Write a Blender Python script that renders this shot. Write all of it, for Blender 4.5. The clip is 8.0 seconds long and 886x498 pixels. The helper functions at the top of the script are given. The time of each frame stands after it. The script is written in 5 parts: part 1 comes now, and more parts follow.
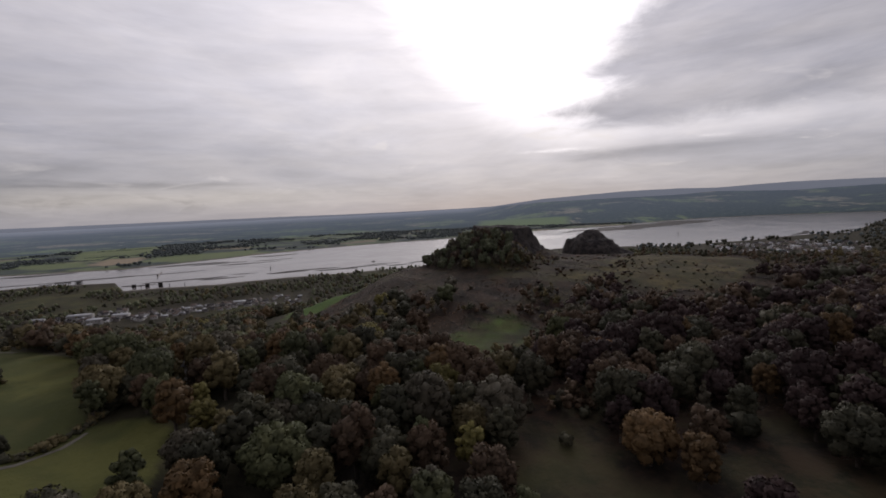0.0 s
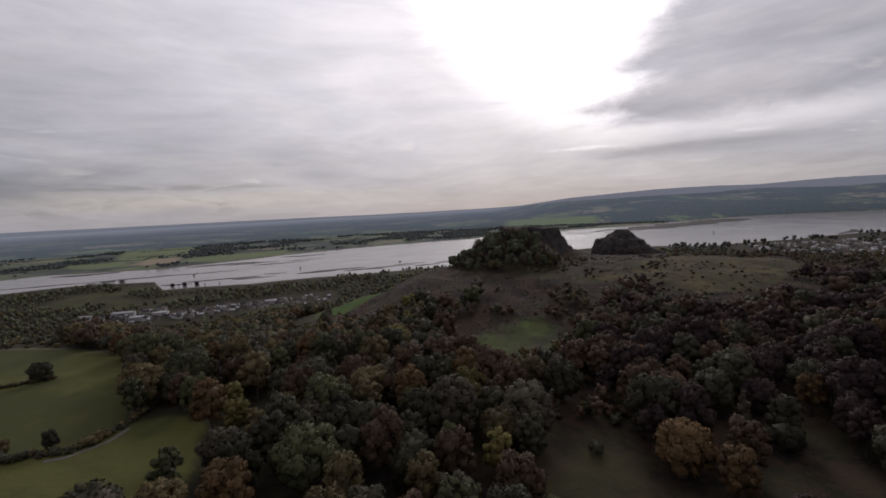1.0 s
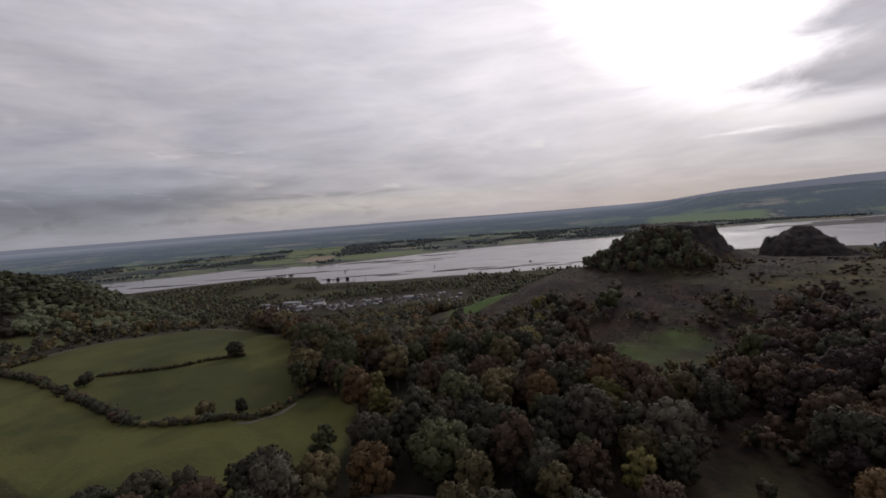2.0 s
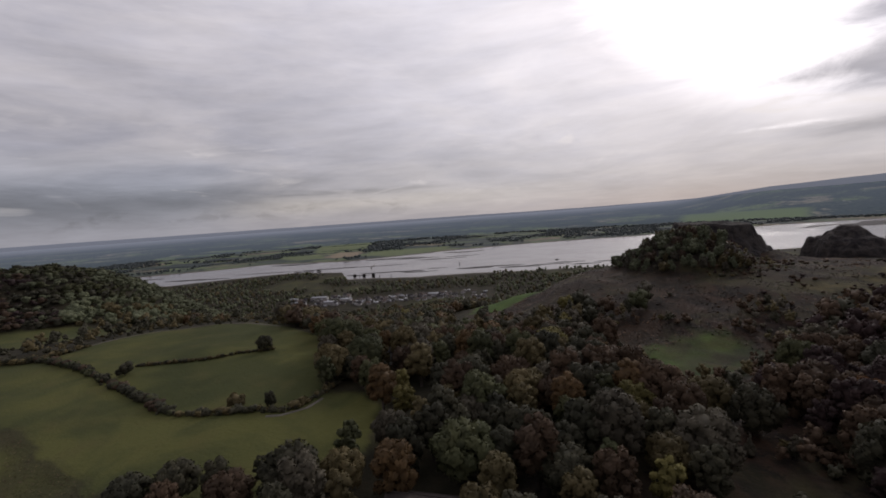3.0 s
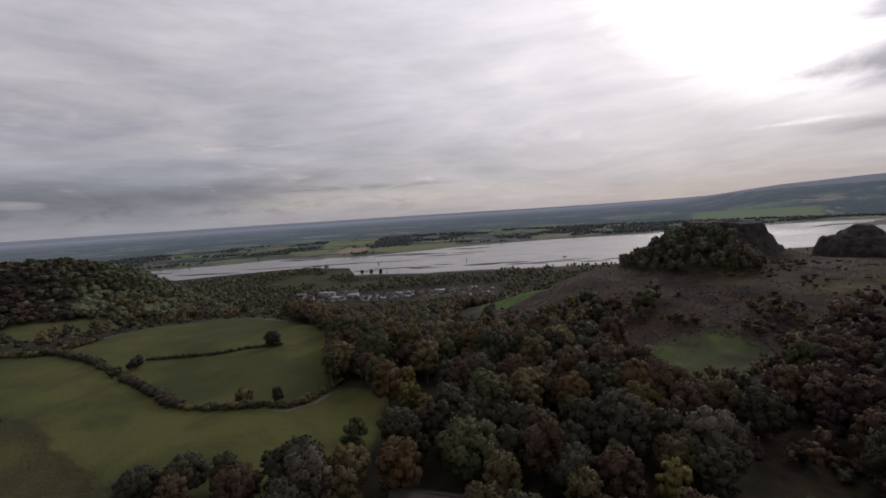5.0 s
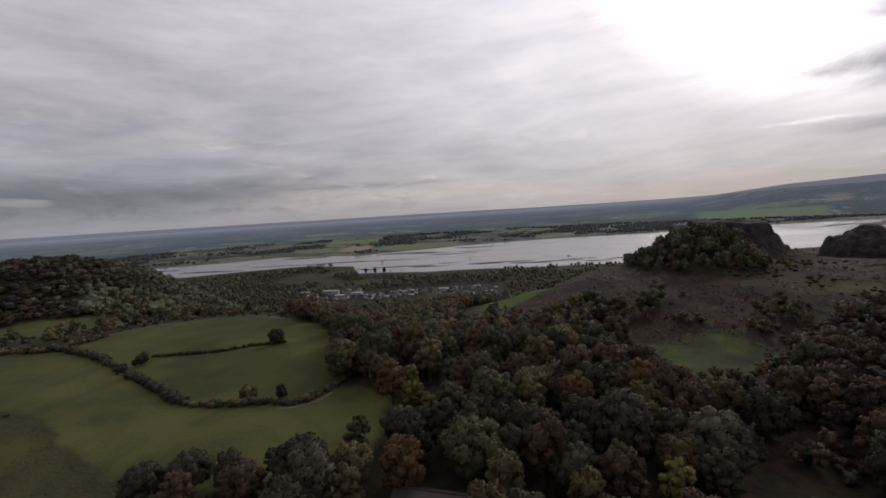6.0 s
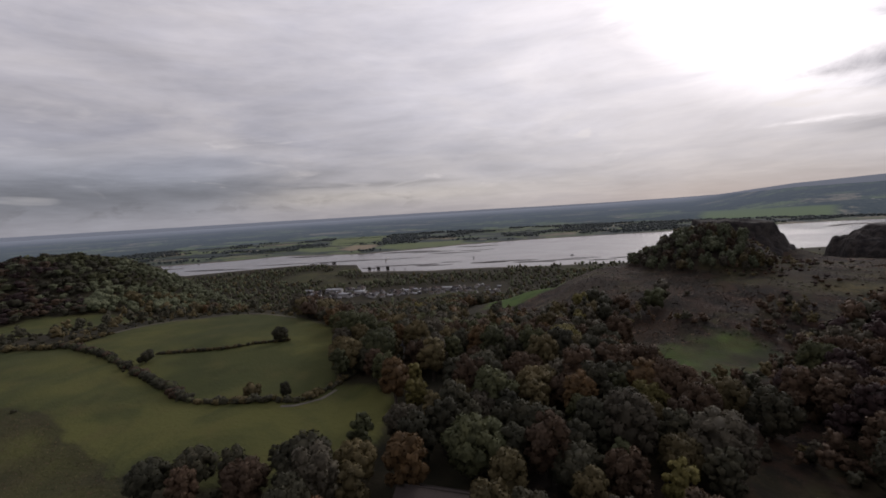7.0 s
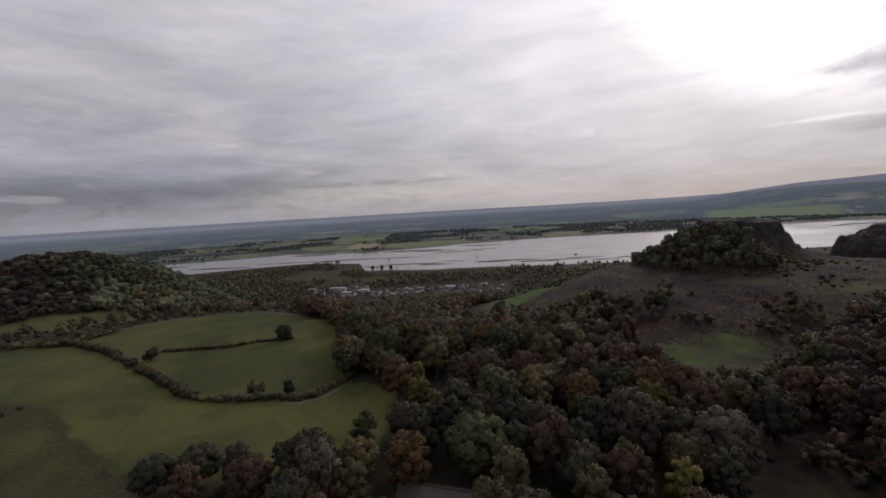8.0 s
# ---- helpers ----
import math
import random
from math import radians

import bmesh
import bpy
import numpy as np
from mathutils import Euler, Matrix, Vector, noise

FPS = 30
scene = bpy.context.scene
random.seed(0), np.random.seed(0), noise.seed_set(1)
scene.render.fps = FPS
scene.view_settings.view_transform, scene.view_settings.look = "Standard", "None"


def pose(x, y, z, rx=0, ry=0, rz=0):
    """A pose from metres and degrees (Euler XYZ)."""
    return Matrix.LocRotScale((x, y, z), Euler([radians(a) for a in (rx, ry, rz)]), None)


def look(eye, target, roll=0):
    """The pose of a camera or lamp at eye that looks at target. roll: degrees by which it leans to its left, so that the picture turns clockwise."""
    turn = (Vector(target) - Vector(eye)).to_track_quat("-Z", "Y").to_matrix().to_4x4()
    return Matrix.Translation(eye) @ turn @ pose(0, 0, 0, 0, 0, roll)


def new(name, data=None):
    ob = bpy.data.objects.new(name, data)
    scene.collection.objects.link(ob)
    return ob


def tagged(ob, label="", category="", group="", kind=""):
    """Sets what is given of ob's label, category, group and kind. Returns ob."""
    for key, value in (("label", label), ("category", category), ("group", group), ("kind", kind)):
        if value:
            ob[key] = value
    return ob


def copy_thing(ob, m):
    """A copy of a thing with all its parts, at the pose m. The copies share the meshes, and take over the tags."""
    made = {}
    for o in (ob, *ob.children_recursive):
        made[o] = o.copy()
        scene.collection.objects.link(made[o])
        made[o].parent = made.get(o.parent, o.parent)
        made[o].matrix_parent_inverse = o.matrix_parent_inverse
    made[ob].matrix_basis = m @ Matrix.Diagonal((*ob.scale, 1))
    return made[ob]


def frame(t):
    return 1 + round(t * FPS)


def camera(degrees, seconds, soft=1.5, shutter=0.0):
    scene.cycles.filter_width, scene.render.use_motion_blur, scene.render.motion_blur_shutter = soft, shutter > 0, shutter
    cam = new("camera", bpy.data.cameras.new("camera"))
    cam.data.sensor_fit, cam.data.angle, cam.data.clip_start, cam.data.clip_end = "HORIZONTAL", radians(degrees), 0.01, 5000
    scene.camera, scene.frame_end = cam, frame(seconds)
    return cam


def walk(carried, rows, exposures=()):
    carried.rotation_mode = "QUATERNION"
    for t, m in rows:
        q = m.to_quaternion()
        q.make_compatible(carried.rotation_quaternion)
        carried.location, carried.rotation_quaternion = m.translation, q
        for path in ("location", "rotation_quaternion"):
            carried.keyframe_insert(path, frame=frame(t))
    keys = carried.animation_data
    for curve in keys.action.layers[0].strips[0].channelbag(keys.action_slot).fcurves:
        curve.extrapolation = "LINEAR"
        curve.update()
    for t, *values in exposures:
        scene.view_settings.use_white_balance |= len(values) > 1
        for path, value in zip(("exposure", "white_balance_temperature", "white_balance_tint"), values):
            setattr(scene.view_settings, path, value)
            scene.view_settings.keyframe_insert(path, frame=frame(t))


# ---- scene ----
cam = camera(92.28, 8.0, soft=1.7)
PATH = [
    (0.0, pose(0.00, 0.00, 160.00, 84.66, 2.54, 0.00)),
    (0.5, pose(-0.09, 0.20, 160.52, 84.73, 2.66, 0.88)),
    (1.0, pose(-0.18, 0.40, 161.04, 84.79, 2.93, 3.50)),
    (1.5, pose(-0.25, 0.60, 161.54, 85.15, 3.51, 10.50)),
    (2.0, pose(-0.29, 0.79, 162.00, 85.78, 4.30, 20.87)),
    (2.2, pose(-0.29, 0.86, 162.16, 85.84, 4.30, 22.70)),
    (3.5, pose(-0.27, 1.17, 163.00, 85.57, 3.98, 24.50)),
    (4.0, pose(-0.25, 1.23, 163.21, 85.46, 3.85, 24.81)),
    (4.5, pose(-0.23, 1.24, 163.32, 85.28, 3.79, 25.06)),
    (6.0, pose(-0.18, 1.14, 163.36, 85.02, 3.51, 25.81)),
    (6.5, pose(-0.17, 1.11, 163.34, 84.96, 3.48, 26.05)),
    (7.0, pose(-0.15, 1.07, 163.31, 84.90, 3.41, 26.29)),
    (7.5, pose(-0.13, 1.03, 163.26, 84.84, 3.36, 26.51)),
    (8.0, pose(-0.11, 1.00, 163.21, 84.79, 3.33, 26.73)),
]
walk(cam, PATH, [(0.0, 0.0, 6500, 14), (8.0, 0.0, 6500, 14)])

# ------------------------------------------------------------ world and sun
SUN_AZ, SUN_EL = 8.0, 26.0


def node(nt, kind, *ins, **props):
    n = nt.nodes.new(kind)
    for k, v in props.items():
        if k == "op":
            n.operation = v
        elif k == "blend":
            n.blend_type = v
    for i, v in enumerate(ins):
        if v is None:
            continue
        if isinstance(v, bpy.types.NodeSocket):
            nt.links.new(v, n.inputs[i])
        else:
            n.inputs[i].default_value = v
    return n


def mth(nt, op, a, b=0.0, c=0.0):
    return node(nt, "ShaderNodeMath", a, b, c, op=op).outputs[0]


def mixc(nt, fac, a, b):
    n = nt.nodes.new("ShaderNodeMix")
    n.data_type = "RGBA"
    for i, v in ((0, fac), (6, a), (7, b)):
        if isinstance(v, bpy.types.NodeSocket):
            nt.links.new(v, n.inputs[i])
        else:
            n.inputs[i].default_value = v if i == 0 else (*v[:3], 1.0)
    return n.outputs[2]


def ramp(nt, fac, lo, hi, a=0.0, b=1.0, smooth=True):
    n = nt.nodes.new("ShaderNodeMapRange")
    n.interpolation_type = "SMOOTHSTEP" if smooth else "LINEAR"
    nt.links.new(fac, n.inputs[0])
    for i, v in ((1, lo), (2, hi), (3, a), (4, b)):
        n.inputs[i].default_value = v
    return n.outputs[0]


def noise_tex(nt, vec, scale, detail=4.0, rough=0.55, distort=0.0):
    n = nt.nodes.new("ShaderNodeTexNoise")
    if vec is not None:
        nt.links.new(vec, n.inputs["Vector"])
    n.inputs["Scale"].default_value = scale
    n.inputs["Detail"].default_value = detail
    n.inputs["Roughness"].default_value = rough
    n.inputs["Distortion"].default_value = distort
    return n.outputs[0]


def gauss(nt, v, centre, width):
    u = mth(nt, "DIVIDE", mth(nt, "SUBTRACT", v, centre), width)
    return mth(nt, "POWER", 2.71828, mth(nt, "MULTIPLY", mth(nt, "MULTIPLY", u, u), -1.0))


def build_world():
    w = bpy.data.worlds.new("overcast_sky")
    scene.world = w
    w.use_nodes = True
    nt = w.node_tree
    nt.nodes.clear()

    def mul(a, b):
        return mth(nt, "MULTIPLY", a, b)

    def add(a, b):
        return mth(nt, "ADD", a, b)

    def swing(n, k):
        return mul(mth(nt, "SUBTRACT", n, 0.5), k)

    out = nt.nodes.new("ShaderNodeOutputWorld")
    bg = nt.nodes.new("ShaderNodeBackground")
    tc = nt.nodes.new("ShaderNodeTexCoord")
    d = node(nt, "ShaderNodeVectorMath", tc.outputs["Generated"], op="NORMALIZE").outputs[0]
    x, y, z = node(nt, "ShaderNodeSeparateXYZ", d).outputs
    zc = mth(nt, "MAXIMUM", z, 0.0)
    az = mul(mth(nt, "ARCTAN2", x, y), 57.2958)
    el = mul(mth(nt, "ARCSINE", z), 57.2958)

    def sheet(u, v):
        return node(nt, "ShaderNodeCombineXYZ", mul(az, u), mul(el, v), 0.0).outputs[0]

    # cloud deck seen in perspective, and layers drawn out sideways
    k = mth(nt, "DIVIDE", 1.0, add(zc, 0.10))
    deck = node(nt, "ShaderNodeCombineXYZ", mul(x, k), mul(y, k), 0.0).outputs[0]
    strat = sheet(0.030, 0.12)
    n1 = noise_tex(nt, deck, 0.8, 6.0, 0.55, 0.6)
    n2 = noise_tex(nt, strat, 1.5, 7.0, 0.6, 0.6)
    fine = noise_tex(nt, sheet(0.055, 0.42), 1.4, 7.0, 0.62, 0.5)
    lump = noise_tex(nt, deck, 2.6, 7.0, 0.6, 0.5)
    shade = ramp(nt, add(mul(n1, 0.5), mul(n2, 0.5)), 0.36, 0.66)
    # thinner cloud round the hidden sun
    sun = Vector((math.sin(radians(SUN_AZ)) * math.cos(radians(SUN_EL)), math.cos(radians(SUN_AZ)) * math.cos(radians(SUN_EL)), math.sin(radians(SUN_EL))))
    dot = node(nt, "ShaderNodeVectorMath", d, tuple(sun), op="DOT_PRODUCT").outputs["Value"]
    ang = mul(mth(nt, "ARCCOSINE", mth(nt, "MINIMUM", dot, 1.0)), 57.2958)
    angn = add(ang, swing(n2, 14.0))
    core = mul(ramp(nt, angn, 25.0, 6.0), ramp(nt, add(add(az, mul(el, 0.9)), swing(n2, 16.0)), 12.0, 26.0))
    halo = ramp(nt, angn, 66.0, 6.0)
    # heavy bank beside the sun, with a ragged edge that runs out in two tongues
    n4 = noise_tex(nt, sheet(0.08, 0.15), 1.6, 8.0, 0.66, 0.5)
    edge = add(add(az, swing(n4, 13.0)), swing(lump, 9.0))
    line = add(15.0, mul(mth(nt, "MAXIMUM", mth(nt, "SUBTRACT", el, 15.0), 0.0), 0.95))
    line = add(line, mul(gauss(nt, el, 13.4, 1.1), 2.5))
    line = add(line, mul(gauss(nt, el, 15.6, 1.0), -2.5))
    line = add(line, mul(gauss(nt, el, 11.2, 0.7), -3.5))
    bank = ramp(nt, mth(nt, "SUBTRACT", edge, line), -1.0, 9.0)
    bank = mul(bank, ramp(nt, add(el, swing(n4, 3.0)), 8.0, 10.4))
    bank = mul(bank, ramp(nt, az, 110.0, 60.0))
    height = ramp(nt, el, 1.0, 30.0, smooth=False)
    left = ramp(nt, az, 5.0, -55.0)
    west = ramp(nt, add(az, swing(n2, 14.0)), -40.0, -58.0)
    lum = add(0.322, mul(height, 0.290))
    lum = mth(nt, "SUBTRACT", lum, mul(mul(west, gauss(nt, add(el, swing(fine, 2.5)), 3.6, 2.0)), 0.16))
    mod = add(swing(shade, 0.30), swing(fine, 0.34))
    mod = add(mod, mul(swing(noise_tex(nt, strat, 1.9, 6.0, 0.55, 0.5), 0.75), ramp(nt, el, 32.0, 8.0, 0.35, 1.0)))
    mod = add(mod, swing(lump, 0.22))
    lum = mul(lum, add(1.0, mod))
    # the deck ends in a dark edge over a clear pale strip
    strip = mul(gauss(nt, add(el, swing(fine, 1.2)), 2.5, 1.3), mul(ramp(nt, az, -55.0, -42.0), ramp(nt, az, 0.0, -30.0)))
    lum = mul(lum, add(1.0, mul(strip, 0.10)))
    brow = mul(gauss(nt, add(el, swing(fine, 1.5)), 6.0, 1.8), mul(ramp(nt, az, -62.0, -45.0), ramp(nt, az, -8.0, -28.0)))
    lum = mul(lum, mth(nt, "SUBTRACT", 1.0, mul(brow, 0.10)))
    # long dark slivers low over the plain, and small torn puffs below them
    sliver = mul(gauss(nt, add(el, swing(fine, 2.2)), 4.0, 0.3), mul(ramp(nt, az, -52.0, -42.0), ramp(nt, az, -20.0, -29.0)))
    puffs = mul(ramp(nt, noise_tex(nt, sheet(0.2, 0.45), 1.0, 6.0, 0.6, 0.3), 0.50, 0.62), mul(gauss(nt, el, 1.9, 1.0), ramp(nt, az, -22.0, -32.0)))
    lum = mul(lum, mth(nt, "SUBTRACT", 1.0, add(mul(sliver, 0.26), mul(puffs, 0.22))))
    tint = mixc(nt, shade, (0.97, 0.965, 1.08), (1.03, 0.99, 1.02))
    tint = mixc(nt, mul(west, ramp(nt, el, 11.0, 4.0, 0.0, 0.9)), tint, (0.92, 0.97, 1.12))
    tint = mixc(nt, strip, tint, (1.06, 1.0, 0.96))
    gsc = node(nt, "ShaderNodeVectorMath", tint, op="SCALE")
    nt.links.new(lum, gsc.inputs["Scale"])
    glow = add(mul(core, 1.1), mul(halo, 0.38))
    glow = mul(glow, ramp(nt, el, 0.0, 15.0, 0.45, 1.0))
    glow = mul(glow, mth(nt, "SUBTRACT", 1.0, mul(bank, 0.95)))
    # bright rim where light comes out under the bank
    under = mul(gauss(nt, add(el, swing(n4, 2.4)), 8.0, 1.0), mul(ramp(nt, az, 8.0, 18.0), ramp(nt, az, 70.0, 45.0)))
    glow = add(glow, mul(under, 0.10))
    streak = mul(gauss(nt, add(el, swing(fine, 1.3)), 6.8, 0.22), mul(ramp(nt, az, 8.0, 12.0), ramp(nt, az, 38.0, 30.0)))
    glow = add(glow, mul(mul(streak, ramp(nt, n2, 0.40, 0.56)), 0.34))
    shelf = mul(gauss(nt, add(el, swing(fine, 1.6)), 5.8, 0.6), mul(ramp(nt, az, 12.0, 20.0), ramp(nt, az, 48.0, 30.0)))
    glow = mul(glow, mth(nt, "SUBTRACT", 1.0, mul(shelf, 0.75)))
    warm = node(nt, "ShaderNodeVectorMath", (1.0, 0.96, 0.95), None, op="SCALE")
    nt.links.new(glow, warm.inputs["Scale"])
    total = node(nt, "ShaderNodeVectorMath", gsc.outputs[0], warm.outputs[0], op="ADD").outputs[0]
    # slim bright rifts low down
    rift = ramp(nt, noise_tex(nt, strat, 3.0, 4.0, 0.5, 0.9), 0.60, 0.72)
    rift = mul(rift, mul(ramp(nt, el, 1.5, 4.0), ramp(nt, el, 15.0, 9.0)))
    total = mixc(nt, mul(rift, ramp(nt, az, -40.0, 15.0, 0.25, 0.60)), total, (0.80, 0.76, 0.74))
    # mist towards the horizon
    total = mixc(nt, ramp(nt, el, 3.5, -1.0, 0.0, 0.5), total, (0.335, 0.325, 0.345))
    sky = nt.nodes.new("ShaderNodeTexSky")
    sky.sky_type = "NISHITA"
    sky.sun_disc = False
    sky.sun_elevation, sky.sun_rotation = radians(SUN_EL), radians(SUN_AZ)
    clear = node(nt, "ShaderNodeVectorMath", sky.outputs[0], op="SCALE")
    clear.inputs["Scale"].default_value = 0.08
    total = mixc(nt, 0.94, clear.outputs[0], total)
    # the overcast is heavier on the side away from the sun
    total = mixc(nt, ramp(nt, ang, 75.0, 130.0, 0.0, 0.8), total, (0.385, 0.37, 0.405))
    heavy = node(nt, "ShaderNodeVectorMath", total, op="SCALE")
    nt.links.new(ramp(nt, ang, 78.0, 135.0, 1.0, 0.84), heavy.inputs["Scale"])
    nt.links.new(heavy.outputs[0], bg.inputs[0])
    bg.inputs[1].default_value = 1.0
    nt.links.new(bg.outputs[0], out.inputs[0])
    lamp = bpy.data.lights.new("sun", "SUN")
    lamp.energy, lamp.angle, lamp.color = 0.9, radians(20), (1.0, 0.96, 0.9)
    ob = new("sun", lamp)
    ob.matrix_world = look(sun * 100, (0, 0, 0))


build_world()

# ------------------------------------------------------------ materials


def material(name, rough=0.9, spec=0.2):
    m = bpy.data.materials.new(name)
    m.use_nodes = True
    nt = m.node_tree
    b = nt.nodes["Principled BSDF"]
    b.inputs["Roughness"].default_value = rough
    b.inputs["Specular IOR Level"].default_value = spec
    return m, nt, b


def leaf_material(name, colour, dry):
    m, nt, b = material(name, 0.7, 0.15)
    pos = nt.nodes.new("ShaderNodeNewGeometry")
    info = nt.nodes.new("ShaderNodeObjectInfo")
    big = noise_tex(nt, pos.outputs["Position"], 0.09, 3.0)
    small = noise_tex(nt, pos.outputs["Position"], 0.45, 4.0, 0.6)
    f = mth(nt, "ADD", mth(nt, "MULTIPLY", ramp(nt, big, 0.35, 0.65), 0.6), mth(nt, "MULTIPLY", info.outputs["Random"], 0.4))
    c = mixc(nt, f, colour, dry)
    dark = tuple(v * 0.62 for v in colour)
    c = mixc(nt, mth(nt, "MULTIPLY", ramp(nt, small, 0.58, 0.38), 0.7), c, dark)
    isl = pos.outputs["Random Per Island"]
    c = mixc(nt, mth(nt, "MULTIPLY", isl, 0.14), c, tuple(min(1, v * 1.6) for v in dry))
    vary = node(nt, "ShaderNodeVectorMath", c, op="SCALE")
    nt.links.new(mth(nt, "ADD", 0.78, mth(nt, "MULTIPLY", mth(nt, "FRACT", mth(nt, "MULTIPLY", info.outputs["Random"], 7.31)), 0.55)), vary.inputs["Scale"])
    c = vary.outputs[0]
    nt.links.new(c, b.inputs["Base Color"])
    tr = nt.nodes.new("ShaderNodeBsdfTranslucent")
    nt.links.new(c, tr.inputs[0])
    mx = nt.nodes.new("ShaderNodeMixShader")
    mx.inputs[0].default_value = 0.22
    nt.links.new(b.outputs[0], mx.inputs[1])
    nt.links.new(tr.outputs[0], mx.inputs[2])
    nt.links.new(mx.outputs[0], nt.nodes["Material Output"].inputs[0])
    return m


def plain_material(name, colour, rough=0.8, scale=0.6, vary=0.3, spec=0.3, bump=0.0):
    m, nt, b = material(name, rough, spec)
    pos = nt.nodes.new("ShaderNodeNewGeometry")
    info = nt.nodes.new("ShaderNodeObjectInfo")
    n = noise_tex(nt, pos.outputs["Position"], scale, 5.0, 0.6)
    f = mth(nt, "ADD", mth(nt, "MULTIPLY", n, 0.7), mth(nt, "MULTIPLY", info.outputs["Random"], 0.3))
    lo, hi = tuple(v * (1 - vary) for v in colour), tuple(min(1, v * (1 + vary)) for v in colour)
    nt.links.new(mixc(nt, ramp(nt, f, 0.25, 0.75), lo, hi), b.inputs["Base Color"])
    if bump:
        bp = nt.nodes.new("ShaderNodeBump")
        bp.inputs["Distance"].default_value = bump
        nt.links.new(n, bp.inputs["Height"])
        nt.links.new(bp.outputs[0], b.inputs["Normal"])
    return m


LEAF = {
    "dark": leaf_material("dark_green_leaf", (0.038, 0.039, 0.026), (0.061, 0.055, 0.034)),
    "olive": leaf_material("olive_leaf", (0.084, 0.070, 0.034), (0.118, 0.092, 0.044)),
    "brown": leaf_material("brown_leaf", (0.062, 0.043, 0.029), (0.090, 0.058, 0.036)),
    "rust": leaf_material("rust_leaf", (0.098, 0.052, 0.026), (0.138, 0.068, 0.030)),
    "bronze": leaf_material("bronze_leaf", (0.090, 0.060, 0.031), (0.120, 0.072, 0.032)),
    "yellow": leaf_material("yellow_leaf", (0.110, 0.098, 0.033), (0.150, 0.128, 0.044)),
    "green": leaf_material("mid_green_leaf", (0.054, 0.061, 0.032), (0.084, 0.084, 0.038)),
    "grey": leaf_material("grey_green_leaf", (0.066, 0.059, 0.043), (0.092, 0.079, 0.055)),
    # darkest leaf; in the right-hand wood its colour stands in for lens vignetting
    "deep": leaf_material("darkest_brown_leaf", (0.032, 0.021, 0.021), (0.050, 0.031, 0.028)),
    # hill leaf is lighter than near leaves, with haze put into the green
    "hill": leaf_material("hazed_hill_leaf", (0.104, 0.118, 0.070), (0.136, 0.142, 0.080)),
    # far leaf is pale and bluish: distance haze put into its colour
    "far": leaf_material("far_haze_leaf", (0.076, 0.092, 0.094), (0.104, 0.120, 0.120)),
}
PALETTE = list(LEAF)
BARK = plain_material("bark", (0.06, 0.05, 0.042), 0.95, 3.0, 0.4, 0.1)
SLATE = plain_material("slate", (0.034, 0.031, 0.034), 0.9, 2.5, 0.35, 0.12)
OLD_SLATE = plain_material("weathered_slate", (0.046, 0.038, 0.035), 0.9, 2.5, 0.35, 0.1)
TILE = plain_material("roof_tile", (0.10, 0.075, 0.065), 0.8, 0.5, 0.4)
RENDER = plain_material("white_render", (0.38, 0.37, 0.36), 0.9, 0.4, 0.15)
HARL = plain_material("grey_harling", (0.20, 0.185, 0.175), 0.95, 0.5, 0.2)
SHEET = plain_material("pale_sheet_roof", (0.27, 0.275, 0.29), 0.6, 0.15, 0.25)
TIMBER = plain_material("tarred_timber", (0.025, 0.022, 0.02), 0.9, 1.5, 0.4)
STONE = plain_material("rubble_stone", (0.20, 0.18, 0.16), 0.95, 0.8, 0.4, 0.2)
MUD = plain_material("wet_mud", (0.032, 0.028, 0.028), 0.85, 0.05, 0.3, 0.15)
PAVING = plain_material("pale_gravel", (0.12, 0.11, 0.095), 0.95, 0.5, 0.25, 0.1)
PANE, _nt, _b = material("dark_pane", 0.08, 0.5)
_b.inputs["Base Color"].default_value = (0.02, 0.025, 0.03, 1)


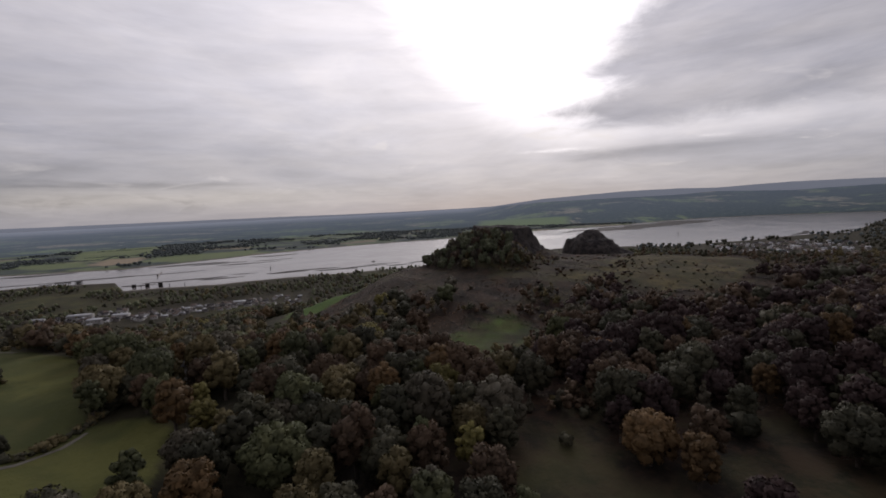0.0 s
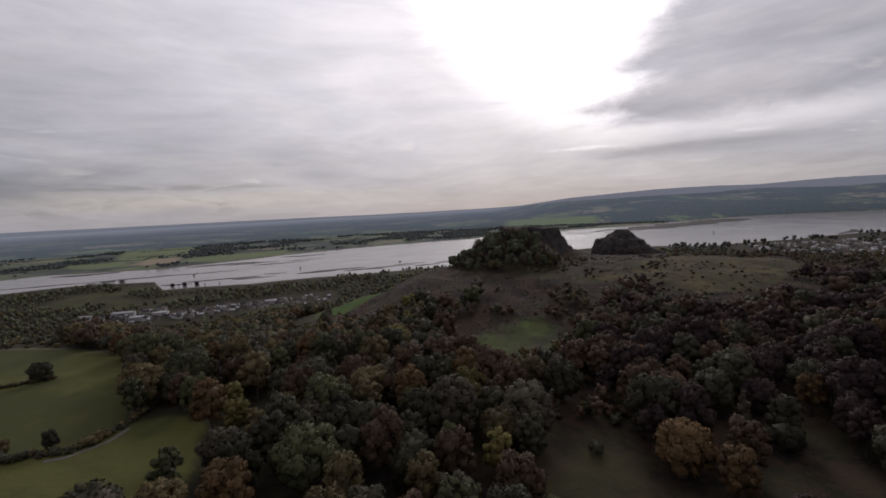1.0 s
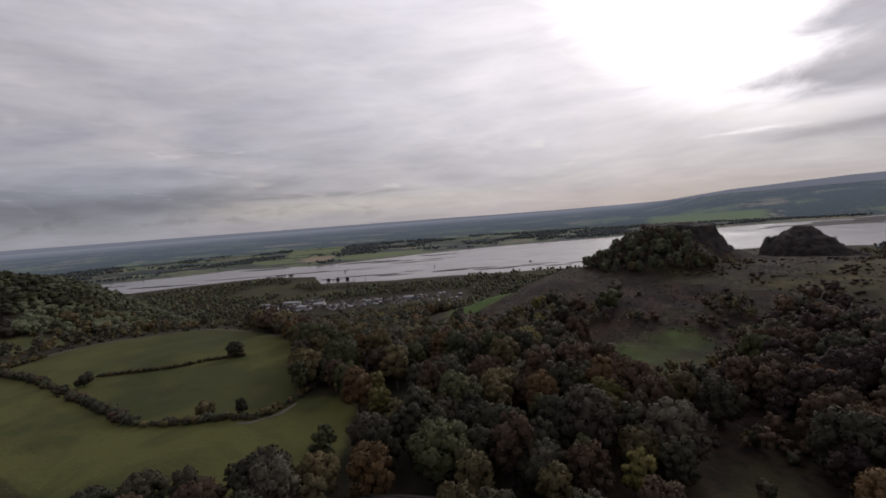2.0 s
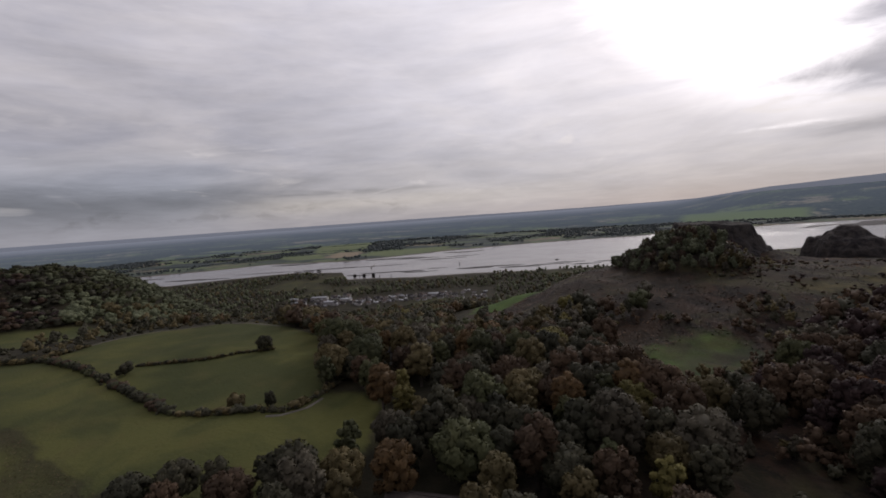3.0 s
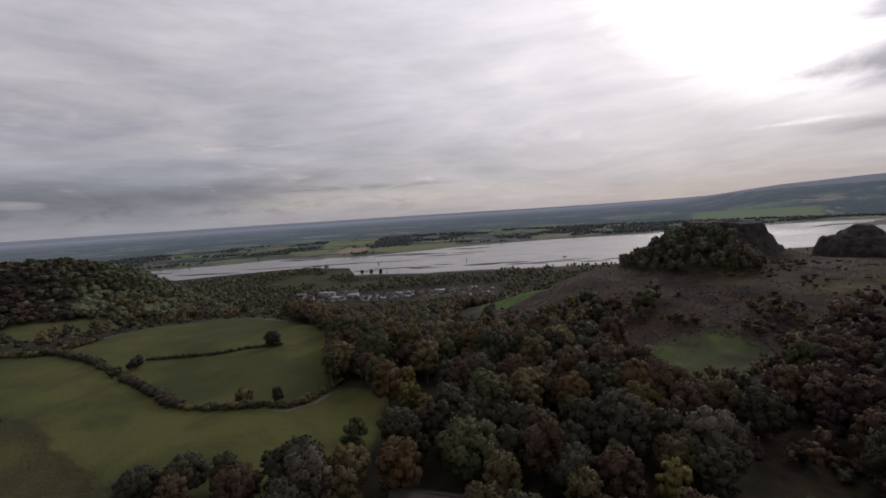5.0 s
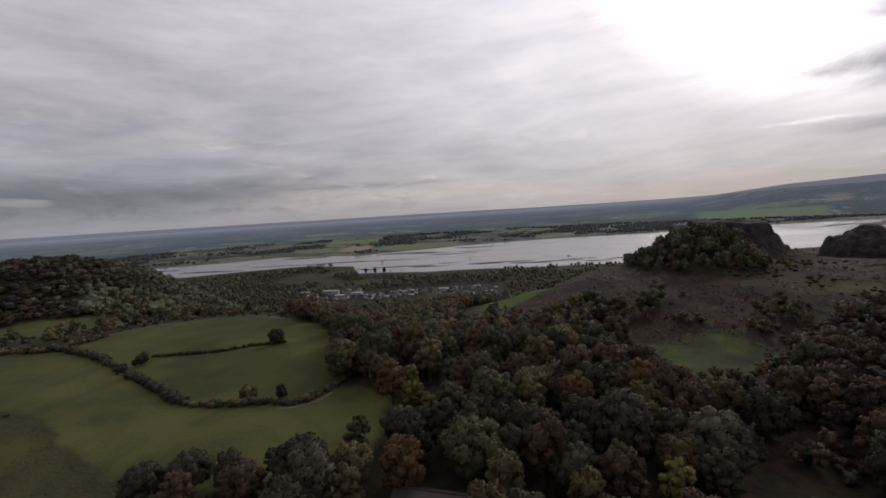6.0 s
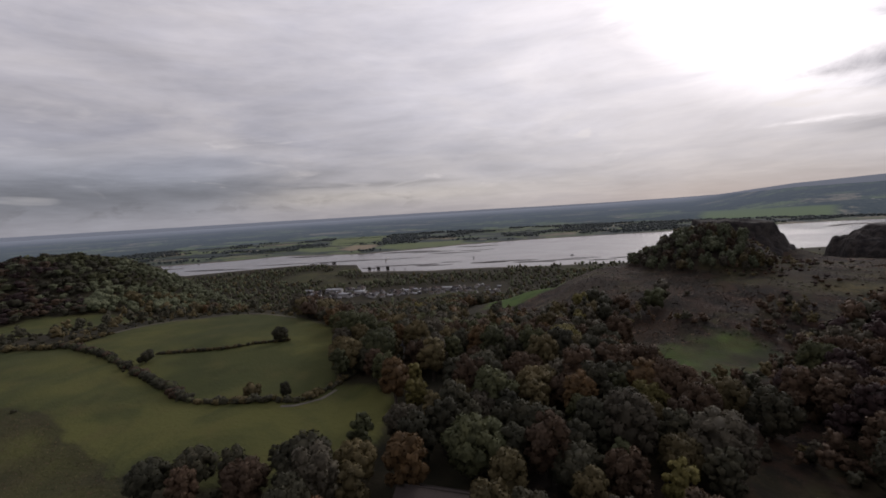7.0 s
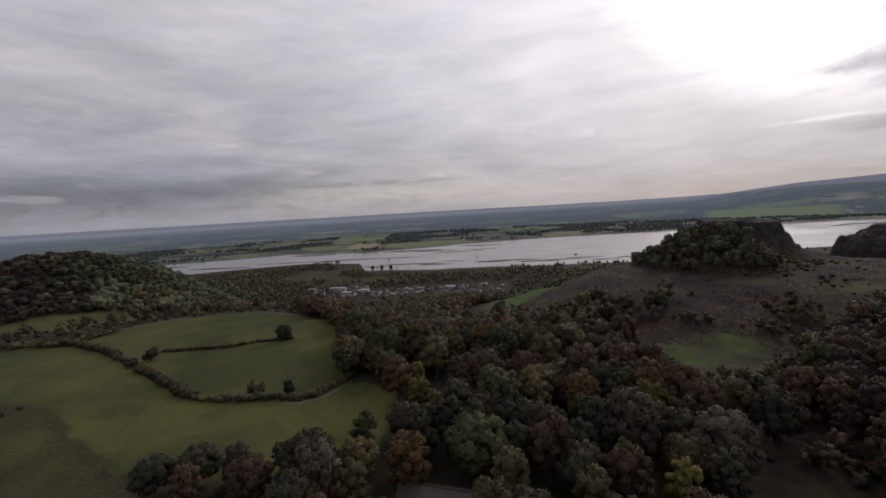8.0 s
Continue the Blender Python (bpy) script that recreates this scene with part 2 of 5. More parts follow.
def ground_material():
    m, nt, b = material("land", 0.95, 0.1)
    at = nt.nodes.new("ShaderNodeAttribute")
    at.attribute_name = "cover"
    sp = node(nt, "ShaderNodeSeparateColor", at.outputs["Color"])
    pasture, bracken, mud = sp.outputs[0], sp.outputs[1], sp.outputs[2]
    farm = at.outputs["Alpha"]
    pos = nt.nodes.new("ShaderNodeNewGeometry").outputs["Position"]
    n_big = noise_tex(nt, pos, 0.012, 4.0)
    n_mid = noise_tex(nt, pos, 0.06, 5.0, 0.6)
    n_fine = noise_tex(nt, pos, 0.7, 6.0, 0.65)
    rough = mixc(nt, ramp(nt, n_mid, 0.35, 0.65), (0.018, 0.017, 0.011), (0.036, 0.031, 0.019))
    rough = mixc(nt, ramp(nt, n_fine, 0.55, 0.75), rough, (0.028, 0.021, 0.015))
    grass = mixc(nt, ramp(nt, n_big, 0.38, 0.60), (0.034, 0.041, 0.015), (0.080, 0.081, 0.026))
    grass = mixc(nt, ramp(nt, noise_tex(nt, pos, 0.028, 4.0, 0.6, 0.5), 0.42, 0.64), grass, (0.046, 0.052, 0.019))
    grass = mixc(nt, mth(nt, "MULTIPLY", ramp(nt, n_mid, 0.48, 0.72), 0.5), grass, (0.078, 0.069, 0.026))
    grass = mixc(nt, mth(nt, "MULTIPLY", ramp(nt, n_fine, 0.45, 0.8), 0.4), grass, (0.046, 0.051, 0.015))
    brk = mixc(nt, ramp(nt, n_mid, 0.40, 0.60), (0.014, 0.011, 0.010), (0.036, 0.022, 0.016))
    brk = mixc(nt, ramp(nt, noise_tex(nt, pos, 0.022, 5.0, 0.65, 0.6), 0.50, 0.60), brk, (0.036, 0.031, 0.018))
    brk = mixc(nt, ramp(nt, noise_tex(nt, pos, 0.035, 5.0, 0.65, 0.8), 0.56, 0.66), brk, (0.050, 0.027, 0.017))
    brk = mixc(nt, ramp(nt, noise_tex(nt, pos, 0.11, 5.0, 0.7), 0.50, 0.62), brk, (0.012, 0.010, 0.009))
    brk = mixc(nt, ramp(nt, noise_tex(nt, pos, 0.5, 5.0, 0.7), 0.52, 0.64), brk, (0.034, 0.024, 0.016))
    mudc = mixc(nt, ramp(nt, n_mid, 0.35, 0.65), (0.085, 0.074, 0.062), (0.135, 0.12, 0.10))
    # patchwork of farm fields across the river, distance haze mixed into its tones
    mp = nt.nodes.new("ShaderNodeMapping")
    nt.links.new(pos, mp.inputs["Vector"])
    mp.inputs["Rotation"].default_value = (0, 0, 0.5)
    mp.inputs["Scale"].default_value = (0.0042, 0.0068, 0.0)
    vo = nt.nodes.new("ShaderNodeTexVoronoi")
    nt.links.new(mp.outputs[0], vo.inputs["Vector"])
    vo.inputs["Scale"].default_value = 1.0
    cell = node(nt, "ShaderNodeSeparateColor", vo.outputs["Color"]).outputs
    f = mixc(nt, ramp(nt, cell[0], 0.30, 0.34), (0.060, 0.073, 0.062), (0.082, 0.102, 0.068))
    f = mixc(nt, ramp(nt, cell[0], 0.66, 0.70), f, (0.112, 0.136, 0.076))
    f = mixc(nt, ramp(nt, cell[1], 0.80, 0.83), f, (0.150, 0.132, 0.098))
    f = mixc(nt, ramp(nt, noise_tex(nt, pos, 0.0030, 6.0, 0.66, 0.4), 0.50, 0.54), f, (0.042, 0.053, 0.053))
    f = mixc(nt, mth(nt, "MULTIPLY", ramp(nt, noise_tex(nt, pos, 0.02, 4.0, 0.6), 0.54, 0.60), 0.7), f, (0.038, 0.048, 0.045))
    c = mixc(nt, bracken, rough, brk)
    c = mixc(nt, farm, c, f)
    c = mixc(nt, pasture, c, grass)
    fa = nt.nodes.new("ShaderNodeAttribute")
    fa.attribute_name = "fresh"
    mo = nt.nodes.new("ShaderNodeAttribute")
    mo.attribute_name = "moor"
    tan = mixc(nt, ramp(nt, n_mid, 0.38, 0.62), (0.038, 0.033, 0.018), (0.082, 0.068, 0.031))
    tan = mixc(nt, ramp(nt, noise_tex(nt, pos, 0.16, 5.0, 0.65), 0.50, 0.62), tan, (0.034, 0.030, 0.018))
    tan = mixc(nt, mth(nt, "MULTIPLY", ramp(nt, n_fine, 0.45, 0.65), 0.5), tan, (0.050, 0.036, 0.021))
    c = mixc(nt, mth(nt, "MULTIPLY", mo.outputs["Fac"], ramp(nt, pasture, 0.15, 0.6)), c, tan)
    lush = mixc(nt, ramp(nt, n_mid, 0.35, 0.65), (0.025, 0.050, 0.010), (0.048, 0.080, 0.015))
    c = mixc(nt, fa.outputs["Fac"], c, lush)
    # bare rock where the ground is steep
    nz = node(nt, "ShaderNodeSeparateXYZ", nt.nodes.new("ShaderNodeNewGeometry").outputs["True Normal"]).outputs[2]
    crag = mixc(nt, ramp(nt, noise_tex(nt, pos, 0.15, 6.0, 0.65), 0.35, 0.65), (0.020, 0.018, 0.018), (0.042, 0.037, 0.034))
    c = mixc(nt, ramp(nt, mth(nt, "ADD", nz, mth(nt, "MULTIPLY", mth(nt, "SUBTRACT", n_mid, 0.5), 0.2)), 0.86, 0.76), c, crag)
    c = mixc(nt, mud, c, mudc)
    # meadow and stubble across the river, lightened by haze in the tone itself
    for key, tone in (("meadow", (0.118, 0.142, 0.070)), ("stubble", (0.230, 0.182, 0.130))):
        ka = nt.nodes.new("ShaderNodeAttribute")
        ka.attribute_name = key
        c = mixc(nt, mth(nt, "MULTIPLY", ka.outputs["Fac"], ramp(nt, n_mid, 0.2, 0.7, 1.0, 0.75)), c, tone)
    nt.links.new(c, b.inputs["Base Color"])
    bp = nt.nodes.new("ShaderNodeBump")
    bp.inputs["Distance"].default_value = 0.45
    nt.links.new(n_fine, bp.inputs["Height"])
    nt.links.new(bp.outputs[0], b.inputs["Normal"])
    return m


def water_material():
    m, nt, b = material("river_water", 0.12, 0.6)
    b.inputs["Base Color"].default_value = (0.170, 0.156, 0.155, 1)
    b.inputs["IOR"].default_value = 1.33
    pos = nt.nodes.new("ShaderNodeNewGeometry").outputs["Position"]
    n = noise_tex(nt, pos, 0.5, 3.0)
    patch = noise_tex(nt, pos, 0.006, 4.0, 0.6, 0.6)
    nt.links.new(ramp(nt, patch, 0.4, 0.62, 0.17, 0.23), b.inputs["Roughness"])
    bp = nt.nodes.new("ShaderNodeBump")
    bp.inputs["Strength"].default_value = 0.10
    bp.inputs["Distance"].default_value = 0.06
    nt.links.new(n, bp.inputs["Height"])
    nt.links.new(bp.outputs[0], b.inputs["Normal"])
    return m


def rock_material():
    m, nt, b = material("dark_basalt", 0.95, 0.15)
    pos = nt.nodes.new("ShaderNodeNewGeometry").outputs["Position"]
    n = noise_tex(nt, pos, 0.12, 7.0, 0.65)
    nt.links.new(mixc(nt, ramp(nt, n, 0.35, 0.65), (0.018, 0.016, 0.017), (0.044, 0.038, 0.034)), b.inputs["Base Color"])
    bp = nt.nodes.new("ShaderNodeBump")
    bp.inputs["Distance"].default_value = 3.0
    nt.links.new(n, bp.inputs["Height"])
    nt.links.new(bp.outputs[0], b.inputs["Normal"])
    return m


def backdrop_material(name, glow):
    """Woods, hedged fields and pale stubble of the far country; haze grows with distance in its colour and glow."""
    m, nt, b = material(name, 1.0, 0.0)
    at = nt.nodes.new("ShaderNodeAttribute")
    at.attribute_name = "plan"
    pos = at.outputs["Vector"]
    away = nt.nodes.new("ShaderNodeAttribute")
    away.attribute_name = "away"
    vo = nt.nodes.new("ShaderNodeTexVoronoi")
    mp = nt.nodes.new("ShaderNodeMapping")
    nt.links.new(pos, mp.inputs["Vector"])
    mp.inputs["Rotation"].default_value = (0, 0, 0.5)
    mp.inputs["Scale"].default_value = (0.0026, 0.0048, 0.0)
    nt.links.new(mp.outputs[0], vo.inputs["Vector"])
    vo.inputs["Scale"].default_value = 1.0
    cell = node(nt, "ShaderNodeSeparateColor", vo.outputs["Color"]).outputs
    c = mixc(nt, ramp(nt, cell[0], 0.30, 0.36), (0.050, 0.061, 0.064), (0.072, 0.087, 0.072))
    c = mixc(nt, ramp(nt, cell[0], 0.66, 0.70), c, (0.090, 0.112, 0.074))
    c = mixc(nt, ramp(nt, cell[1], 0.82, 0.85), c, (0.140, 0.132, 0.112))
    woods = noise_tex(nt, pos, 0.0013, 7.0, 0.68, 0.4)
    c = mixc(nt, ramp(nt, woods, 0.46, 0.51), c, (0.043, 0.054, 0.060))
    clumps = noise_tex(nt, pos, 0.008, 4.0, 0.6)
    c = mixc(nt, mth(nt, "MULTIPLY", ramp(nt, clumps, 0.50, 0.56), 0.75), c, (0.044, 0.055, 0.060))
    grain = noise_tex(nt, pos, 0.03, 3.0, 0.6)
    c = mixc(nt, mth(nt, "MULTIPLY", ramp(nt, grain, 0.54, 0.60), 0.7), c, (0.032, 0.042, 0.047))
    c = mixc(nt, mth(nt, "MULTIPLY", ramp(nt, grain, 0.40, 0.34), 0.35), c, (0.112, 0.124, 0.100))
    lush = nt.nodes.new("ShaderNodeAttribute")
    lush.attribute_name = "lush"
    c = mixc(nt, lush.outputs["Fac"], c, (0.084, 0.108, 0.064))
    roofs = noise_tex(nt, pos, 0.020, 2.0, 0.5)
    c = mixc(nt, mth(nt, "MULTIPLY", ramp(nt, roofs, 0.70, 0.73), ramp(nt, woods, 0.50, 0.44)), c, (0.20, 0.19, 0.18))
    # painted haze: two steps towards pale blue, also sent to the emission
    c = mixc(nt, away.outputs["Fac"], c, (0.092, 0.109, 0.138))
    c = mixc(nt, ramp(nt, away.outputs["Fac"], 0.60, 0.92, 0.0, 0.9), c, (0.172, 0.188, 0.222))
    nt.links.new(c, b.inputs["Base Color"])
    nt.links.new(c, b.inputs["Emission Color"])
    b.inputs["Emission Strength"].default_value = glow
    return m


# ------------------------------------------------------------ the lie of the land
# plan: x to the right, y ahead, z above the river; EYE lies over the origin


def smooth(a, b, t):
    t = np.clip((t - a) / (b - a), 0, 1)
    return t * t * (3 - 2 * t)


def fbm(x, y, scale, octaves=4, seed=0):
    """Soft value noise in -1..1 on arrays."""
    out, amp, tot = np.zeros_like(x), 1.0, 0.0
    for o in range(octaves):
        u, v = x / scale * 2**o + 17.3 * seed + 5.1 * o, y / scale * 2**o - 9.7 * seed + 3.3 * o
        i, j = np.floor(u), np.floor(v)
        fu, fv = u - i, v - j
        fu, fv = fu * fu * (3 - 2 * fu), fv * fv * (3 - 2 * fv)

        def h(a, b):
            s = np.sin(a * 127.1 + b * 311.7 + seed * 74.7) * 43758.5453
            return (s - np.floor(s)) * 2 - 1

        out += amp * ((h(i, j) * (1 - fu) + h(i + 1, j) * fu) * (1 - fv) + (h(i, j + 1) * (1 - fu) + h(i + 1, j + 1) * fu) * fv)
        tot += amp
        amp *= 0.5
    return out / tot


NEAR_AZ = [-180, -90, -75, -66, -62, -58, -50, -44, -38.2, -37.6, -29, -11, -4, 3, 15.8, 28.8, 35.8, 41.4, 43.6, 46, 58, 180]
NEAR_R = [2600, 2600, 2400, 2150, 1900, 1640, 1610, 1590, 1450, 1255, 1180, 1176, 1205, 1270, 1620, 1645, 1894, 2230, 2290, 3100, 3500, 3600]
FAR_AZ = [-180, -90, -66, -62.5, -54, -47, -37, -25, -12, 0, 13, 22, 31, 39, 46, 60, 180]
FAR_R = [2700, 2650, 2260, 2190, 2060, 2060, 1830, 1970, 2130, 2290, 2710, 3030, 3860, 4252, 4520, 4650, 4700]
EDGE_AZ = [-180, -90, -75, -62, -50, -43, -36, -25, -18, -12, -5, 0, 20, 38, 43, 50, 180]
EDGE_IN = [420, 370, 345, 325, 310, 240, 150, 100, 115, 215, 390, 470, 510, 490, 520, 700, 800]
EDGE_OUT = [900, 860, 840, 760, 720, 720, 760, 850, 830, 800, 900, 1000, 1100, 1150, 1200, 1300, 1300]

def bump2(x, y, cx, cy, sx, sy, power=1.0, turn=0.0):
    c, s = math.cos(radians(turn)), math.sin(radians(turn))
    u, v = (x - cx) * c + (y - cy) * s, -(x - cx) * s + (y - cy) * c
    return np.exp(-(((u / sx) ** 2 + (v / sy) ** 2) ** power))


def land(x, y):
    x, y = np.asarray(x, float), np.asarray(y, float)
    r, az = np.hypot(x, y) + 1e-6, np.degrees(np.arctan2(x, y))
    wob = fbm(x, y, 160, 3, 1)
    near, far = np.interp(az, NEAR_AZ, NEAR_R) + 18 * fbm(x, y, 120, 3, 2), np.interp(az, FAR_AZ, FAR_R) + 25 * fbm(x, y, 200, 3, 3)
    z = 4 + 93 * (1 - smooth(np.interp(az, EDGE_AZ, EDGE_IN), np.interp(az, EDGE_AZ, EDGE_OUT), r * (1 + 0.03 * wob)))
    up = smooth(10, 60, z)
    z = z + up * 2.2 * wob + 1.0 * up * fbm(x, y, 40, 2, 4)
    # field knoll
    z = z + 4.2 * bump2(x, y, -210, 140, 150, 110, 1.5)
    # wooded hill beyond the fields
    z = z + 115 * bump2(x, y, -676, 270, 190, 172, 1.4)
    # the summit, its crag and the stack beyond
    z = z + 27 * bump2(x, y, 42, 450, 44, 62, 1.8) + 9 * bump2(x, y, 55, 385, 120, 75)
    z = z + 16 * bump2(x, y, 86, 538, 52, 44, 2.0)
    z = z + 20 * bump2(x, y, 256, 735, 60, 60, 2.0)
    z = z + 15 * bump2(x, y, -112, 455, 62, 70)
    # hollow below the hill
    z = z - 9 * bump2(x, y, 15, 232, 130, 58)
    # grassy knoll
    z = z + 5 * bump2(x, y, 205, 385, 110, 90)
    # tussocks and hollows of the open hill
    z = z + up * smooth(-20, -12, az) * smooth(150, 190, r) * smooth(700, 560, r) * (0.9 * fbm(x, y, 11, 2, 13) + 1.2 * fbm(x, y, 26, 2, 14))
    # shores
    shore = np.clip((near - r) * 0.06, -3, 3)
    plain = r > near - 120
    z = np.where(plain, np.minimum(z, np.maximum(shore, -3)), z)
    farland = 3 + 2 * fbm(x, y, 300, 3, 6)
    z = np.where(r > (near + far) / 2, np.where(r > far, np.minimum(farland, (r - far) * 0.06 + np.maximum(0, r - far - 60) * 0.4), np.maximum((r - far) * 0.06, -3)), z)
    return z


def polar(az, r):
    return r * math.sin(radians(az)), r * math.cos(radians(az))


def inside(x, y, poly):
    x, y = np.asarray(x, float), np.asarray(y, float)
    hit = np.zeros(x.shape, bool)
    for (x0, y0), (x1, y1) in zip(poly, poly[1:] + poly[:1]):
        c = (y0 > y) != (y1 > y)
        with np.errstate(divide="ignore", invalid="ignore"):
            hit ^= c & (x < (x1 - x0) * (y - y0) / (y1 - y0 + 1e-9) + x0)
    return hit


FIELD = [(-342, 97), (-298, 113), (-299, 140), (-298, 172), (-268, 202), (-222, 211), (-178, 196), (-141, 162), (-124, 138), (-112, 124),
         (-98, 132), (-86, 124), (-73, 104), (-74, 89), (-79, 78), (-93, 66), (-128, 57), (-161, 61), (-197, 66), (-244, 60), (-340, 60)]
FAR_GREEN = ([(-1760, 1974), (-2297, 2728), (-1845, 2708), (-1395, 2020), (-1588, 1910)], [(-1659, 1623), (-1737, 1748), (-1521, 1784), (-1346, 1602), (-1465, 1534)],
             [(-1232, 1690), (-1272, 1877), (-905, 2077), (-825, 1842), (-1001, 1621)])
FAR_TAN = [(-1395, 1644), (-1504, 1900), (-1355, 1932), (-1212, 1650), (-1302, 1600)]
UPPER = [(30, 345), (60, 395), (110, 410), (150, 385), (135, 320), (85, 300)]
BELOW_FLANK = [(-158, 330), (-100, 330), (-70, 440), (-64, 505), (-150, 474), (-168, 400)]
STRIP = [(-470, 120), (-480, 165), (-450, 205), (-420, 222), (-380, 214), (-360, 190), (-390, 135)]
PATCH = [(0, 216), (10, 238), (22, 250), (27, 264), (33, 260), (42, 254), (58, 230), (44, 214), (26, 190), (10, 186)]
FLANK = [(-150, 384), (-116, 376), (-86, 432), (-64, 505), (-98, 522), (-150, 474), (-160, 420)]
KNOLL = [(122, 320), (140, 300), (180, 290), (215, 310), (262, 350), (285, 400), (245, 450), (190, 430), (150, 400)]
CLEARING = [(12, 84), (15, 118), (24, 124), (41, 119), (39, 98), (56, 82), (56, 66), (14, 66)]
GLADE = [(58, 84), (62, 94), (69, 100), (80, 100), (82, 118), (89, 118), (90, 96), (97, 90), (110, 80), (88, 66), (58, 66)]
OPENING = [(118, 147), (141, 160), (178, 166), (178, 120), (133, 126), (120, 134)]
SCRUB = [(-128, 57), (-161, 61), (-197, 66), (-244, 60), (-340, 60), (-340, -60), (-60, -60), (-80, 45)]


def soft_in(x, y, poly, spread=3.0):
    """Share of a few points round each place that lies in the outline."""
    jx, jy = spread * fbm(x, y, 9, 2, 11), spread * fbm(x, y, 9, 2, 12)
    tot = 0
    for dx, dy in ((0, 0), (1, 0), (-1, 0), (0, 1), (0, -1)):
        tot = tot + inside(x + jx + dx * spread * 0.5, y + jy + dy * spread * 0.5, poly)
    return tot / 5.0


def build_ground():
    view = np.arange(-80, 58, 0.36)
    rest = np.arange(58, 280, 4.0)
    az = np.radians(np.concatenate([view, rest]))
    rad = np.concatenate([[0.01], np.geomspace(8, 60, 12)[:-1], np.geomspace(60, 4930, 270)])
    A, Rr = np.meshgrid(az, rad)
    x, y = Rr * np.sin(A), Rr * np.cos(A)
    z = land(x, y)
    nr, na = A.shape
    co = np.stack([x, y, z], -1).reshape(-1, 3)
    idx = np.arange(nr * na).reshape(nr, na)
    nxt = np.roll(idx, -1, 1)
    quads = np.stack([idx[:-1], nxt[:-1], nxt[1:], idx[1:]], -1).reshape(-1, 4)[:, ::-1]
    me = mesh_of("ground", co, quads)
    r, azd = np.hypot(x, y), np.degrees(np.arctan2(x, y))
    near, far = np.interp(azd, NEAR_AZ, NEAR_R), np.interp(azd, FAR_AZ, FAR_R)
    pasture = np.maximum.reduce([soft_in(x, y, FIELD, 4), soft_in(x, y, STRIP, 6), soft_in(x, y, PATCH, 14) * np.clip(0.25 + 0.5 * fbm(x, y, 14, 3, 25), 0, 0.6), soft_in(x, y, FLANK, 8), soft_in(x, y, KNOLL, 14) * np.clip(0.58 + 0.9 * fbm(x, y, 24, 3, 21), 0, 1)])
    for poly in (CLEARING, GLADE, OPENING):
        pasture = np.maximum(pasture, soft_in(x, y, poly, 6) * np.clip(0.10 + 0.3 * fbm(x, y, 16, 3, 27), 0, 0.3))
    pasture = np.maximum(pasture, soft_in(x, y, SCRUB, 8) * np.clip(0.40 + 0.5 * fbm(x, y, 18, 3, 26), 0, 1))
    pasture = np.maximum(pasture, soft_in(x, y, UPPER, 25) * np.clip(0.22 + 0.8 * fbm(x, y, 26, 3, 24), 0, 1))
    level = smooth(20, 8, z) * (r < near) * (r > 500) * (azd < 32) * smooth(0.05, 0.30, fbm(x, y, 130, 3, 22) + 0.10 * (r > 1000))
    plainf = smooth(20, 8, z) * (r < near) * (azd < 30) * smooth(0.22, 0.42, fbm(x, y, 130, 3, 22))
    pasture = np.maximum(pasture, plainf * 0.5)
    pasture = np.maximum(pasture, 0.16 * level)
    brk = (azd > -22) * (r > 60) * (r < 800) * smooth(50, 70, z) * (0.85 + 0.4 * fbm(x, y, 60, 3, 23)) * (1 - pasture)
    mud = smooth(2.2, 0.9, z)
    farm = (r > (near + far) / 2) * 1.0
    cov = np.stack([pasture, np.clip(brk, 0, 1), mud, farm], -1).reshape(-1, 4)
    at = me.attributes.new("cover", "FLOAT_COLOR", "POINT")
    at.data.foreach_set("color", np.clip(cov, 0, 1).astype(np.float32).ravel())
    fresh = np.maximum(soft_in(x, y, PATCH, 14) * np.clip(0.62 + 0.9 * fbm(x, y, 15, 3, 25), 0, 0.9), soft_in(x, y, FLANK, 8))
    meadow = np.maximum.reduce([soft_in(x, y, poly, 20) for poly in FAR_GREEN])
    for key, value in (("meadow", meadow), ("stubble", soft_in(x, y, FAR_TAN, 20))):
        ka = me.attributes.new(key, "FLOAT", "POINT")
        ka.data.foreach_set("value", value.astype(np.float32).ravel())
    moor = np.maximum(soft_in(x, y, KNOLL, 10), soft_in(x, y, UPPER, 25))
    moor = np.maximum(moor, level * (1 - plainf) * 0.85)
    mr = me.attributes.new("moor", "FLOAT", "POINT")
    mr.data.foreach_set("value", np.clip(moor, 0, 1).astype(np.float32).ravel())
    fr = me.attributes.new("fresh", "FLOAT", "POINT")
    fr.data.foreach_set("value", np.clip(fresh, 0, 1).astype(np.float32).ravel())
    me.materials.append(ground_material())
    me.polygons.foreach_set("use_smooth", np.ones(len(me.polygons), bool))
    tagged(new("ground", me), "green pasture, brown bracken hillside and river plain", "ground", kind="structure")


